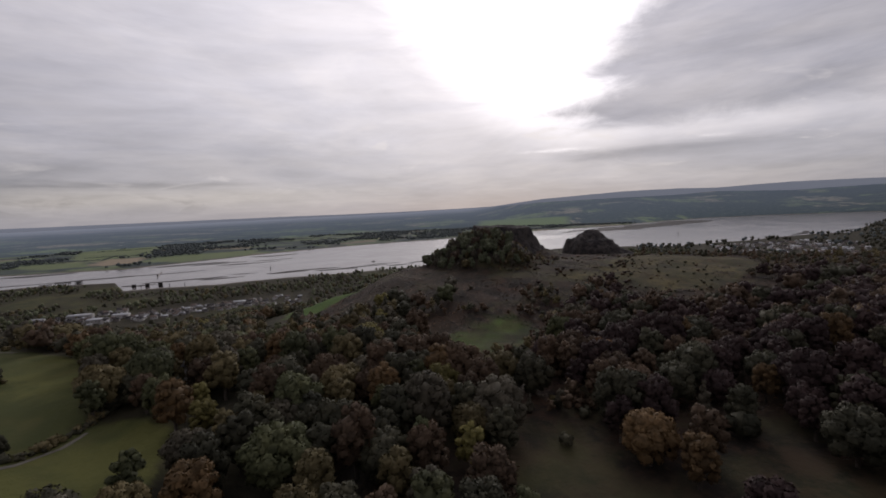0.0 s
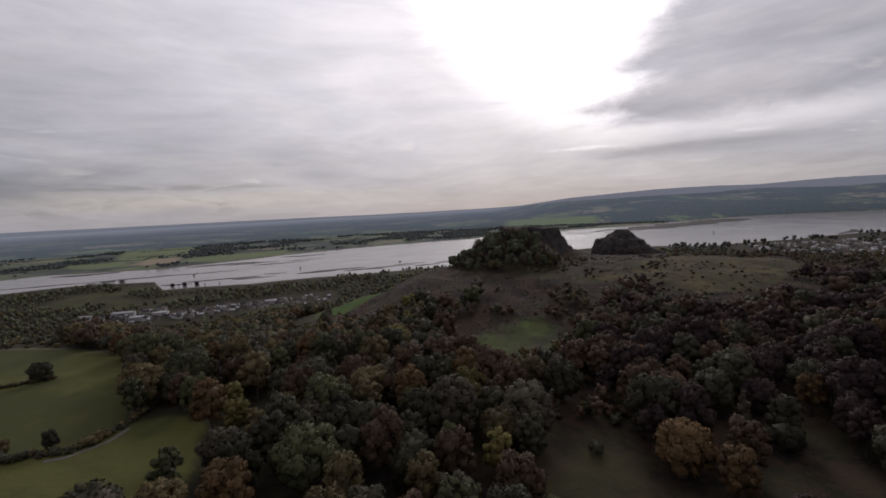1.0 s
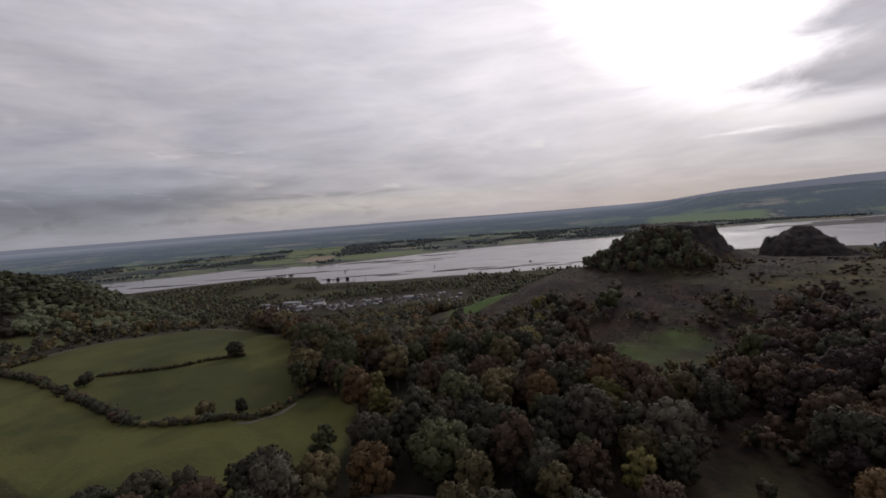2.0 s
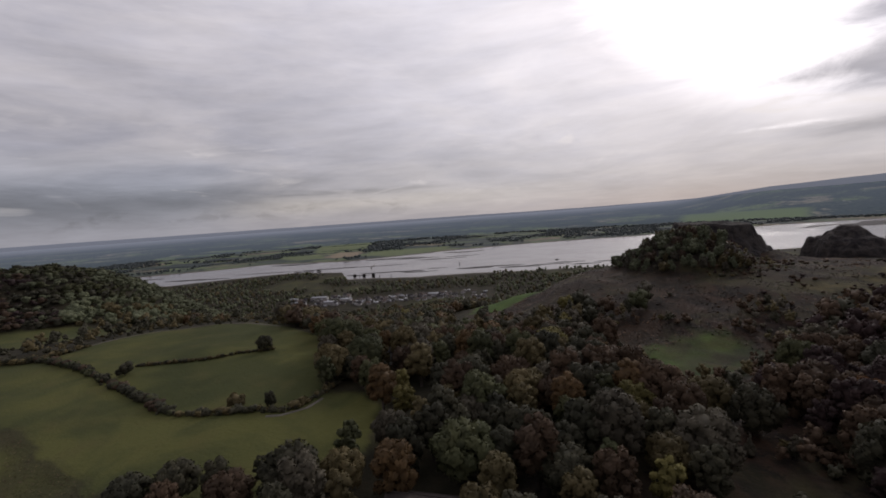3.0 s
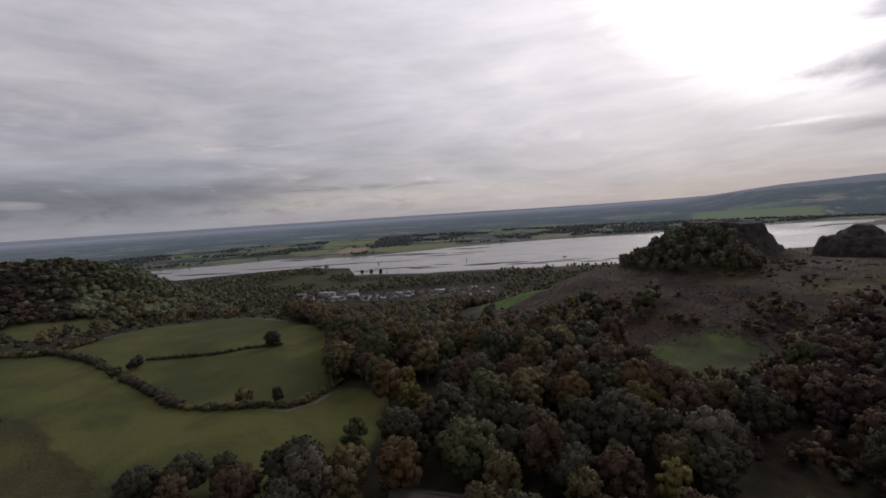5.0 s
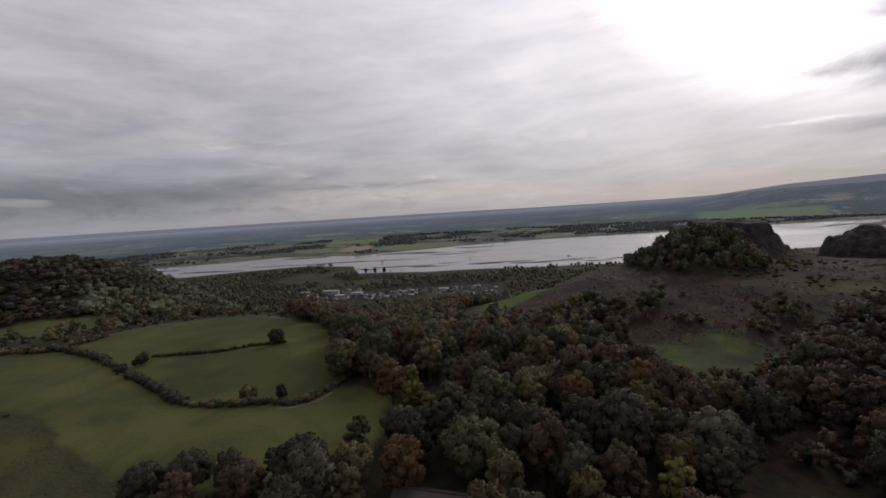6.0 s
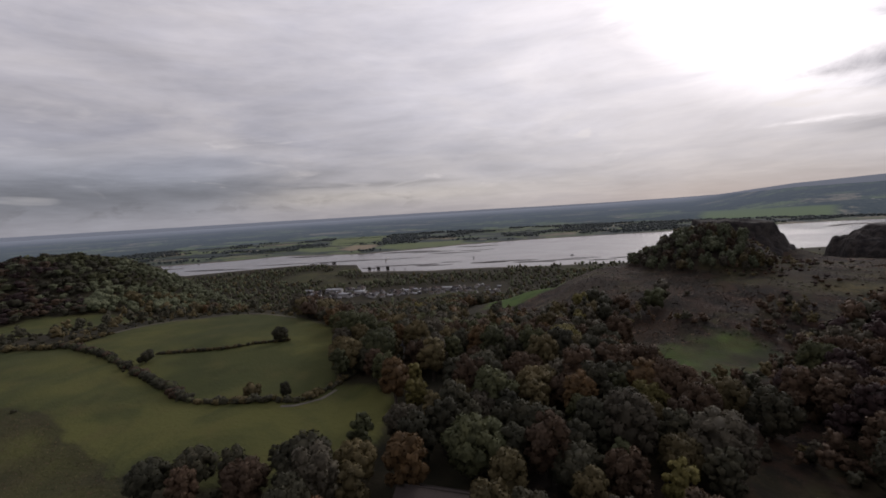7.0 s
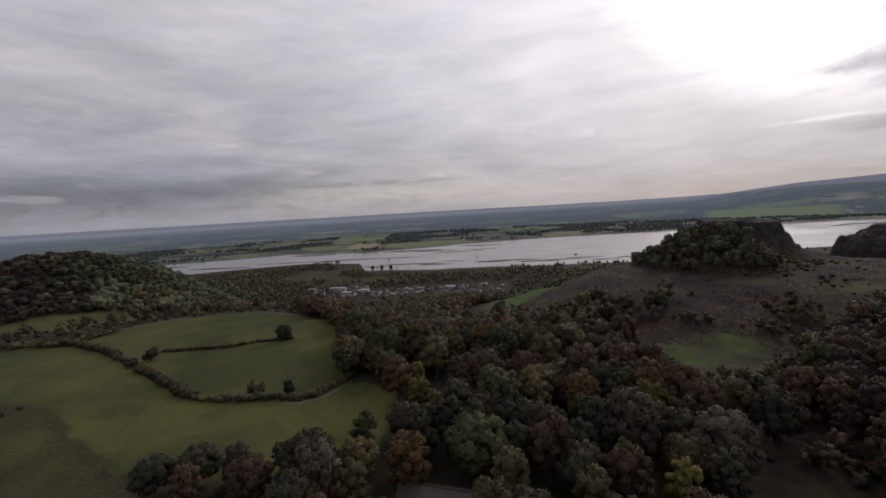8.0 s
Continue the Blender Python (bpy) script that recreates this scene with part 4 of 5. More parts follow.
def fronds(name, spots, rng, label, colours, size=1.0):
    """Single leaning fronds of bracken, heather and dead grass, close over the ground."""
    n = len(spots)
    z = land(spots[:, 0], spots[:, 1])
    a, s = rng.uniform(0, 6.283, n), size * rng.uniform(0.5, 1.5, n)
    h = s * rng.uniform(0.02, 0.26, n)
    c, q = np.cos(a) * s, np.sin(a) * s
    x, y = spots[:, 0], spots[:, 1]
    co = np.stack([np.stack([x - c * 0.6, y - q * 0.6, z - 0.1], -1), np.stack([x + c * 0.6, y + q * 0.6, z - 0.1], -1),
                   np.stack([x - q * 0.5, y + c * 0.5, z + h], -1)], 1).reshape(-1, 3)
    up = np.stack([rng.normal(size=n) * 0.35, rng.normal(size=n) * 0.35, np.ones(n)], -1)
    up /= np.linalg.norm(up, axis=1, keepdims=True)
    patch = fbm(x, y, 38, 4, 68) + rng.normal(size=n) * 0.14
    slots = np.array([PALETTE.index(colours[int(k)]) for k in np.clip((patch + 0.55) / 1.1 * len(colours), 0, len(colours) - 1)])
    me = mesh_of(name, co, np.arange(3 * n).reshape(-1, 3), slots, np.repeat(up, 3, 0))
    for p in PALETTE:
        me.materials.append(LEAF[p])
    tagged(new(name, me), label, "bracken", kind="stuff")


def plant_hills():
    rng = np.random.default_rng(8)

    def summit(x, y):
        return (bump2(x, y, 40, 445, 48, 62, 2.0) > 0.05) & (bump2(x, y, 86, 533, 44, 42, 2.0) < 0.4) & (x < 61 - 0.25 * (y - 440) + 8 * fbm(x, y, 20, 2, 73))

    sp = scatter(rng, 6000, (-40, 130, 370, 530), summit, 5.4)
    stuff_trees("summit_wood", sp, rng, ["ash", "birch", "oak", "ash"], 200, 1.15, (0.58, 0.92), "wood of dim green trees on the hill summit", ["hill", "hill", "olive", "brown", "hill", "grey"])

    def saddle(x, y):
        return (bump2(x, y, 44, 445, 56, 70, 2.0) > 0.08) & (x > 44) & (bump2(x, y, 80, 533, 54, 44, 2.0) < 0.5)

    stuff_trees("summit_scrub", scatter(rng, 2500, (44, 130, 360, 520), saddle, 4.2), rng, ["thorn", "thorn", "birch"], 40, 1.1, (0.3, 0.75), "dark scrub on the saddle of the summit", ["brown", "dark", "deep", "olive"], 0.8)

    def left(x, y):
        z, r, az = land(x, y), np.hypot(x, y), np.degrees(np.arctan2(x, y))
        return (r > 500) & (z > 9) & ((az < -28) & ((r < 840) | (az > -50)) | ((az > 40 + 3 * fbm(x, y, 60, 2, 66)) & (r < 1150) & (az < 60))) & ~inside(x, y, STRIP)

    sp = np.concatenate([scatter(rng, 90000, (-1150, -250, 60, 800), left, 6.2), scatter(rng, 900, (500, 900, 350, 800), left, 16.0)])
    hr, ha = np.hypot(sp[:, 0], sp[:, 1]), np.degrees(np.arctan2(sp[:, 0], sp[:, 1]))
    low = (hr < 570) & (ha > -67) & (ha < -50)
    stuff_trees("hill_wood", sp[low], rng, ["oak", "ash", "thorn"], 48, 1.9, (0.6, 1.0), "light green and olive trees along the foot of the hill", ["hill", "olive", "hill", "hill"])
    sp = sp[~low]

    def hanging(x, y, rng):
        """Green along the crest and the open flank, dark brown in the lower wood."""
        az, n = math.degrees(math.atan2(x, y)), float(fbm(np.array([x]), np.array([y]), 90, 3, 74)[0])
        if az < -67 + 7 * n and float(land(x, y)) < 135 + 30 * n and rng.random() < 0.9:
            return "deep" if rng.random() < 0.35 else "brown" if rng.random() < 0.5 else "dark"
        return "hill" if n + 0.2 * rng.normal() > -0.05 else "green" if rng.random() < 0.6 else "dark"

    stuff_trees("hill_wood", sp, rng, ["oak", "beech", "ash", "birch"], 26, 2.0, (0.72, 1.15), "dim green and dark brown wood on the hill beyond the pasture", hanging, 0.6)

    def heath(x, y):
        r, az = np.hypot(x, y), np.degrees(np.arctan2(x, y))
        ok = (az > -21) & (az < 44) & (r > 140) & (r < 560) & (land(x, y) > 36)
        thin = inside(x, y, KNOLL) | (inside(x, y, UPPER) & (fbm(x, y, 18, 2, 70) < 0.1))
        return ok & ~inside(x, y, PATCH) & ~inside(x, y, FLANK) & (~thin | (fbm(x, y, 11, 2, 67) > 0.3)) & ((bump2(x, y, 40, 443, 46, 62, 2.0) < 0.2) | (x > 50))

    xs, ys = rng.uniform(-160, 360, 220000), rng.uniform(120, 560, 220000)
    keep = heath(xs, ys)
    fronds("hillside_bracken", np.stack([xs[keep], ys[keep]], -1)[:90000], rng, "brown bracken, heather and dead grass covering the hillside", ["olive", "brown", "deep", "deep", "brown", "deep", "rust"], 1.2)
    xs, ys = rng.uniform(-345, -60, 60000), rng.uniform(-20, 66, 60000)
    keep = inside(xs, ys, SCRUB) & (np.hypot(xs, ys) > 85) & (fbm(xs, ys, 22, 3, 69) > -0.15)
    fronds("pasture_bracken", np.stack([xs[keep], ys[keep]], -1), rng, "rough brown bracken below the pasture", ["olive", "brown", "olive", "brown", "deep"], 0.6)

    def thicket(x, y):
        r, az = np.hypot(x, y), np.degrees(np.arctan2(x, y))
        low = (az > -18) & (az < 24) & (r > 128) & (r < 330) & (fbm(x, y, 26, 3, 65) > -0.16 + 0.42 * smooth(190, 290, r))
        low |= (az > 24) & (az < 50) & (r > 390) & (r < 620) & ~inside(x, y, KNOLL) & (fbm(x, y, 40, 3, 72) > -0.15)
        return low & ~inside(x, y, PATCH) & ~inside(x, y, CLEARING)

    sp = np.concatenate([scatter(rng, 9000, (-140, 150, 110, 340), thicket, 4.4), scatter(rng, 6000, (150, 480, 240, 560), thicket, 5.2)])
    stuff_trees("hillside_thicket", sp, rng, ["thorn", "thorn", "birch"], 64, 1.1, (0.45, 0.9), "thicket of small brown and dim green trees", ["brown", "dark", "brown", "olive", "grey"])

    def gorse(x, y):
        r, az = np.hypot(x, y), np.degrees(np.arctan2(x, y))
        return (az > 22.5) & (az < 33) & (r > 325) & (r < 440)

    sp = scatter(rng, 260, (110, 260, 280, 430), gorse, 6.0)
    stuff_trees("knoll_gorse", sp, rng, ["thorn"], 40, 0.8, (0.28, 0.55), "dark gorse bushes dotted over the tan grass knoll", ["dark", "brown", "dark"], 0.8)

    def ridge(x, y):
        r, az = np.hypot(x, y), np.degrees(np.arctan2(x, y))
        return (az > 8) & (az < 24) & (r > 290) & (r < 500) & (fbm(x, y, 30, 3, 76) > 0.0) & (bump2(x, y, 40, 445, 48, 62, 2.0) < 0.1)

    sp = scatter(rng, 1200, (40, 210, 270, 490), ridge, 4.5)
    stuff_trees("ridge_scrub", sp, rng, ["thorn"], 34, 1.0, (0.25, 0.8), "dark low scrub over the tan grass ridge", ["dark", "brown", "deep", "brown"], 0.7)

    def rough(x, y):
        r, az = np.hypot(x, y), np.degrees(np.arctan2(x, y))
        return ((az < -46) & (r > 100) & (r < 490)) & ~inside(x, y, FIELD) & ~inside(x, y, STRIP) & (fbm(x, y, 35, 3, 62) > -0.05 - 0.3 * (r > 300))

    sp = scatter(rng, 5000, (-480, -60, 20, 330), rough, 5.0)
    stuff_trees("pasture_scrub", sp, rng, ["thorn", "thorn", "ash"], 34, 1.5, (0.25, 0.8), "dark bushes on rough ground beside the pasture", ["dark", "olive", "dark", "dark"])

    def plain(x, y):
        z, r, az = land(x, y), np.hypot(x, y), np.degrees(np.arctan2(x, y))
        near = np.interp(az, NEAR_AZ, NEAR_R)
        village = (r > 770) & (r < 925) & (az > -46) & (az < -18)
        town = (r > 1080) & (az > 30) & (az < 45) & (fbm(x, y, 30, 2, 75) < 0.25)
        return (z < 14) & (z > 2.4) & (r < near - 110 * (az < -18)) & (fbm(x, y, 130, 3, 22) < 0.34 - 0.16 * (r > 1000)) & ~village & ~town & (az > -80) & (az < 58)

    sp = scatter(rng, 90000, (-1500, 1500, 300, 1700), plain, 7.6)
    sp = sp[np.argsort(np.hypot(sp[:, 0], sp[:, 1]))]
    out = scatter(rng, 30000, (600, 2600, 1000, 2700), plain, 15.0)
    out = out[np.degrees(np.arctan2(out[:, 0], out[:, 1])) > 24]
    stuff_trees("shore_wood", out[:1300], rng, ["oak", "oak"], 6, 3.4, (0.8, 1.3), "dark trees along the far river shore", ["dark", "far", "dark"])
    stuff_trees("plain_wood", sp[:6600], rng, ["oak", "ash", "thorn"], 8, 2.6, (0.55, 1.0), "dark trees and copses on the river plain", ["hill", "green", "grey", "green", "dark", "hill", "olive"])

    def over(x, y):
        r, az = np.hypot(x, y), np.degrees(np.arctan2(x, y))
        far = np.interp(az, FAR_AZ, FAR_R)
        return (r > far + 60) & (r < 3300) & (az > -82) & (az < 56) & (fbm(x, y, 230, 4, 63) > 0.04 - 0.08 * (az > 8)) & ~inside(x, y, FAR_TAN) & ~inside(x, y, FAR_GREEN[0]) & ~inside(x, y, FAR_GREEN[1]) & ~inside(x, y, FAR_GREEN[2])

    sp = scatter(rng, 60000, (-3600, 2600, 600, 3700), over, 14.0)
    sp = sp[rng.permutation(len(sp))]
    # hedgerows between the far fields
    rows = []
    for k in range(90):
        az, r = rng.uniform(-75, 50), rng.uniform(2050, 3250)
        if r < float(np.interp(az, FAR_AZ, FAR_R)) + 70:
            continue
        a = radians(28 + (90 if rng.random() < 0.35 else 0) + rng.normal() * 6)
        x, y, n = *polar(az, r), int(rng.uniform(20, 54))
        rows += [(x + math.cos(a) * 5.5 * i + rng.normal() * 1.2, y + math.sin(a) * 5.5 * i + rng.normal() * 1.2) for i in range(n)]
    rows = np.array(rows)
    ok = np.hypot(rows[:, 0], rows[:, 1]) > np.interp(np.degrees(np.arctan2(rows[:, 0], rows[:, 1])), FAR_AZ, FAR_R) + 40
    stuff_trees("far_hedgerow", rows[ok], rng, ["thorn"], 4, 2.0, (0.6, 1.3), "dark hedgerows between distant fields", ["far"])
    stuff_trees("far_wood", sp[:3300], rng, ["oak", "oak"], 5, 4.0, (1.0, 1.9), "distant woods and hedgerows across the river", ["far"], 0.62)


plant_woods()
plant_hills()


def hedge(points, width, height, colours, label):
    """A row of bushes along a line of plan."""
    rng = np.random.default_rng(int(abs(points[0][0]) * 3))
    sp = []
    for (x0, y0), (x1, y1) in zip(points, points[1:]):
        n = max(1, int(math.hypot(x1 - x0, y1 - y0) / (width * 0.16)))
        for i in range(n):
            t = (i + rng.uniform(0, 1)) / n
            sp.append((x0 + (x1 - x0) * t + rng.normal() * width * 0.18, y0 + (y1 - y0) * t + rng.normal() * width * 0.18))
    ob = stuff_trees("hedge", np.array(sp), rng, ["thorn"], 46, 0.8, (height / 4.6 * 0.2, height / 4.6 * 1.0), label, colours)
    ob["kind"] = "thing"
    ob["category"] = "hedge"


hedge([(-223, 122), (-196, 137), (-183, 151), (-172, 159)], 2.5, 2.2, ["dark", "olive"], "thin dark hedge across the green pasture")
hedge([(-296, 114), (-246, 111), (-210, 103), (-173, 96), (-150, 92)], 4.4, 3.8, ["dark", "brown", "green", "dark"], "thick overgrown hedge between two pastures")
hedge([(-150, 92), (-134, 97), (-113, 108), (-111, 122), (-113, 145)], 3.6, 3.0, ["dark", "olive", "dark"], "dark hedge beside a pale farm track")
hedge([(-345, 99), (-318, 106), (-298, 113), (-299, 140)], 5.0, 4.0, ["dark", "olive"], "dark hedge at the edge of the pasture")

# ------------------------------------------------------------ buildings


def part(name, v, f, mat, parent, label=""):
    me = mesh_of(name, v, f)
    me.materials.append(mat)
    ob = new(name, me)
    ob.parent = parent
    if label:
        ob["label"] = label
    return ob


def block(x0, x1, y0, y1, z0, z1):
    v = np.array([(x, y, z) for z in (z0, z1) for y in (y0, y1) for x in (x0, x1)], float)
    q = [(0, 2, 3, 1), (4, 5, 7, 6), (0, 1, 5, 4), (2, 6, 7, 3), (0, 4, 6, 2), (1, 3, 7, 5)]
    return v, np.array([t for a, b, c, d in q for t in ((a, b, c), (a, c, d))])


def gable_walls(l, w, h, rise):
    """Walls with pointed gables at the two ends."""
    v = np.array([(-l / 2, -w / 2, -1), (l / 2, -w / 2, -1), (l / 2, w / 2, -1), (-l / 2, w / 2, -1), (-l / 2, -w / 2, h), (l / 2, -w / 2, h), (l / 2, w / 2, h), (-l / 2, w / 2, h), (-l / 2, 0, h + rise), (l / 2, 0, h + rise)], float)
    f = [(0, 1, 5), (0, 5, 4), (1, 2, 6), (1, 6, 5), (2, 3, 7), (2, 7, 6), (3, 0, 4), (3, 4, 7), (4, 8, 7), (5, 6, 9)]
    return v, np.array(f)


def gable_roof(l, w, h, rise, over=0.35, thick=0.22):
    """Two pitched slabs that overhang the walls."""
    parts = []
    k = rise / (w / 2)
    for s in (-1, 1):
        y, z = s * (w / 2 + over), h - over * k
        a = np.array([(-l / 2 - over, 0, h + rise + 0.02), (l / 2 + over, 0, h + rise + 0.02), (l / 2 + over, y, z), (-l / 2 - over, y, z)], float)
        v = np.concatenate([a + (0, 0, 0.02), a + (0, 0, thick + 0.02)])
        q = [(0, 1, 2, 3), (7, 6, 5, 4), (0, 4, 5, 1), (1, 5, 6, 2), (2, 6, 7, 3), (3, 7, 4, 0)]
        parts.append((v, np.array([t for e, f, g, i in q for t in ((e, f, g), (e, g, i))])))
    return join(parts)


def house(l, w, h, rise, wall, roof, label, chimneys=1, panes=3, group="village houses", name="house"):
    root = new(name)
    part("wall", *gable_walls(l, w, h, rise), wall, root)
    top = part("roof", *gable_roof(l, w, h, rise), roof, root)
    part("ridge", *tube((-l / 2 - 0.35, 0, h + rise + 0.22), (l / 2 + 0.35, 0, h + rise + 0.22), 0.16, 0.16, 6), roof, top)
    for i in range(chimneys):
        x = (l / 2 - 0.6) * (1 - 2 * i)
        stack = part("chimney", *block(x - 0.45, x + 0.45, -0.4, 0.4, h + rise - 0.8, h + rise + 1.2), HARL, root)
        part("chimney_pot", *tube((x, 0, h + rise + 1.2), (x, 0, h + rise + 1.7), 0.18, 0.15, 6), TILE, stack)
    for s in (-1, 1):
        for i in range(panes):
            x = -l / 2 + l * (i + 0.5) / panes
            part("window", *block(x - 0.55, x + 0.55, s * w / 2 - 0.05, s * w / 2 + 0.05, h * 0.45, h * 0.45 + 1.2), PANE, root)
    return tagged(root, label, "house", group)


def settle(proto, x, y, turn, size=1.0):
    return copy_thing(proto, pose(x, y, float(land(x, y)), 0, 0, turn) @ Matrix.Scale(size, 4))


def village():
    rng = np.random.default_rng(12)
    kinds = [house(11, 7, 4.6, 2.6, RENDER, TILE, "white rendered village house with a brown tiled roof"),
             house(9, 7, 4.8, 2.6, HARL, SLATE, "grey harled village house with a slate roof"),
             house(16, 8, 5.2, 2.8, RENDER, SLATE, "long white village terrace with a slate roof", 2, 5),
             house(12, 7.5, 3.2, 2.4, HARL, SHEET, "low grey village building with a pale roof", 0, 3)]
    first = [False] * len(kinds)
    spots = []
    for az0, az1, r0, r1, n in ((-44.5, -37, 845, 950, 76), (-37, -30, 825, 885, 58), (-30, -24, 815, 875, 40), (-24, -19, 790, 880, 24)):
        for i in range(n):
            spots.append((rng.uniform(az0, az1), rng.uniform(r0, r1)))
    for az, r in spots:
        k = int(rng.integers(4))
        x, y = polar(az, r)
        turn = 17 + rng.choice([0, 90]) + rng.normal() * 8
        if not first[k]:
            first[k] = True
            kinds[k].matrix_world = pose(x, y, float(land(x, y)), 0, 0, turn)
        else:
            settle(kinds[k], x, y, turn, rng.uniform(0.6, 0.85))
    for az, r, l, w in ((-41.3, 935, 34, 15), (-40.0, 868, 26, 11), (-26.3, 850, 20, 11), (-44.5, 950, 18, 8), (-38.0, 880, 22, 9)):
        x, y = polar(az, r)
        ob = house(l, w, 6, 1.6, RENDER, SHEET, "long white works shed with a pale sheet roof", 0, 5, "works sheds", "shed")
        ob.matrix_world = pose(x, y, float(land(x, y)), 0, 0, 14)


def town():
    rng = np.random.default_rng(13)
    kinds = [house(12, 8, 5.2, 2.8, HARL, TILE, "grey rendered town house with a brown tiled roof", 1, 2, "town houses"),
             house(18, 8, 5.4, 2.8, HARL, SLATE, "grey town terrace with a slate roof", 1, 2, "town houses"),
             house(14, 9, 5.0, 2.6, RENDER, SHEET, "pale town house with a light grey roof", 0, 2, "town houses")]
    forms = [(gable_walls(l, w, h, k), gable_roof(l, w, h, k)) for l, w, h, k in ((12, 8, 5.2, 2.8), (18, 8, 5.4, 2.8), (14, 9, 5.0, 2.6))]
    looks = ((0, 2), (0, 3), (1, 4))
    spots = []
    while len(spots) < 380:
        az, r = rng.uniform(31, 45.0), rng.uniform(1100, 1880)
        edge = np.interp(az, [31, 36, 40, 44], [1580, 1700, 1860, 1800])
        x, y = polar(az, r)
        if edge - 560 * smooth(31, 36, az) < r < edge and 2.2 < float(land(x, y)) < 25:
            spots.append((r, x, y))
    spots.sort()
    rest, mats = [], []
    for i, (r, x, y) in enumerate(spots):
        k = i if i < 3 else int(rng.integers(3))
        turn, size = -38 + rng.choice([0, 90]) + rng.normal() * 6, rng.uniform(0.55, 0.85)
        m = pose(x, y, float(land(x, y)), 0, 0, turn) @ Matrix.Scale(size, 4)
        if i < 3:
            kinds[k].matrix_world = m
        elif i < 90:
            copy_thing(kinds[k], m)
        else:
            a = np.array(m)
            for (v, f), slot in zip(forms[k], looks[k]):
                rest.append((v @ a[:3, :3].T + a[:3, 3], f))
                mats.append(np.full(len(f), slot))
    v, f = join(rest)
    me = mesh_of("town", v, f, np.concatenate(mats))
    for mat in (HARL, RENDER, TILE, SLATE, SHEET):
        me.materials.append(mat)
    tagged(new("town", me), "crowded far houses with grey, brown and pale roofs", "houses", kind="stuff")


village()
town()


def lodge():
    """The slate-roofed house among the nearest trees."""
    ob = house(19, 12, 3.6, 3.6, HARL, OLD_SLATE, "stone house with a dark brown slate roof among trees", 0, 5, "lone houses")
    m = pose(-42.4, 76.7, 96.4, 0, 0, 9)
    ob.matrix_world = m
    k = 3.6 / 6.0
    for x, y, mat, label in ((-2.6, -2.6, RENDER, "pale roof light"), (-0.7, -2.9, RENDER, "pale roof light"), (0.3, -2.0, PANE, "dark roof light")):
        z = 3.6 + 3.6 + y * k + 0.24
        v, f = block(-0.28, 0.28, -0.4, 0.4, 0.0, 0.12)
        t = math.atan(k)
        v = np.stack([v[:, 0] + x, v[:, 1] * math.cos(t) - v[:, 2] * math.sin(t) + y, v[:, 1] * math.sin(t) + v[:, 2] * math.cos(t) + z], -1)
        part("roof_light", v, f, mat, ob, label)
    far = house(7, 5.0, 5.4, 2.6, RENDER, SLATE, "small white gabled house among trees", 1, 2, "lone houses")
    far.matrix_world = pose(-104, 165, float(land(-104, 165)), 0, 0, -58) @ Matrix.Scale(1.1, 4)


lodge()

# ------------------------------------------------------------ river


def mudbank(cx, cy, length, width, turn, seed, height=0.22):
    n = 28
    rng = np.random.default_rng(seed)
    t = np.linspace(0, 2 * np.pi, n, endpoint=False)
    wob = 1 + 0.25 * np.sin(t * 3 + rng.uniform(0, 6)) + 0.15 * np.sin(t * 5 + rng.uniform(0, 6))
    bend = rng.uniform(-0.1, 0.1) * length
    u = np.cos(t) * length / 2
    v = np.sin(t) * width / 2 * wob + bend * (np.cos(t) ** 2)
    rings = [np.stack([u * k, v * 1.0 if k == 1 else bend * (np.cos(t) * k) ** 2 + np.sin(t) * width / 2 * wob * k, np.full(n, z)], -1) for k, z in ((1, -1.0), (0.97, height * 0.4), (0.8, height))]
    co = np.concatenate(rings + [np.array([[0, 0, height]])])
    f = []
    for a in range(2):
        for i in range(n):
            j = (i + 1) % n
            f += [(a * n + i, a * n + j, (a + 1) * n + j), (a * n + i, (a + 1) * n + j, (a + 1) * n + i)]
    f += [(2 * n + i, 2 * n + (i + 1) % n, 3 * n) for i in range(n)]
    me = mesh_of("mudbank", co, np.array(f))
    me.materials.append(MUD)
    ob = new("mudbank", me)
    ob.matrix_world = pose(cx, cy, 0, 0, 0, turn)
    tagged(ob, "long low bank of wet dark mud in the river", "mudbank", "mudbanks")


def mudbanks():
    rng = np.random.default_rng(14)
    for az, r, length, width in ((-41, 1620, 330, 9), (-34, 1560, 260, 7), (-36.2, 1330, 90, 8), (-33, 1345, 150, 9), (-29.5, 1330, 110, 10), (-28, 1290, 120, 8), (-25.5, 1350, 70, 6),
                                 (-25, 1640, 220, 10), (-28, 1740, 190, 14), (-22, 1700, 150, 8), (-20.5, 1290, 120, 12), (-17.5, 1310, 170, 9), (-14.5, 1265, 130, 10), (-11, 1290, 160, 8),
                                 (-8.5, 1330, 120, 6), (-6, 1275, 90, 8), (-3, 1330, 110, 7), (-31, 1800, 260, 18), (-22, 1880, 200, 16), (-44, 1930, 220, 20), (-48, 1700, 200, 8), (-56, 1760, 170, 14),
                                 (-60, 1980, 160, 16), (-53, 1690, 120, 10)):
        x, y = polar(az, r)
        mudbank(x, y, length, width * 2.6, 17 + rng.normal() * 3 + (4 if r > 1500 else 0), int(rng.integers(999)))
    for az, r, length, width, turn in ((17, 2560, 260, 60, 40), (21.5, 2700, 420, 260, 40), (25.5, 2960, 480, 300, 38), (29, 3300, 560, 300, 38), (40.2, 2260, 260, 30, 40), (43.5, 2420, 150, 26, 40)):
        x, y = polar(az, r)
        mudbank(x, y, length, width, turn, int(r), 0.3)


mudbanks()


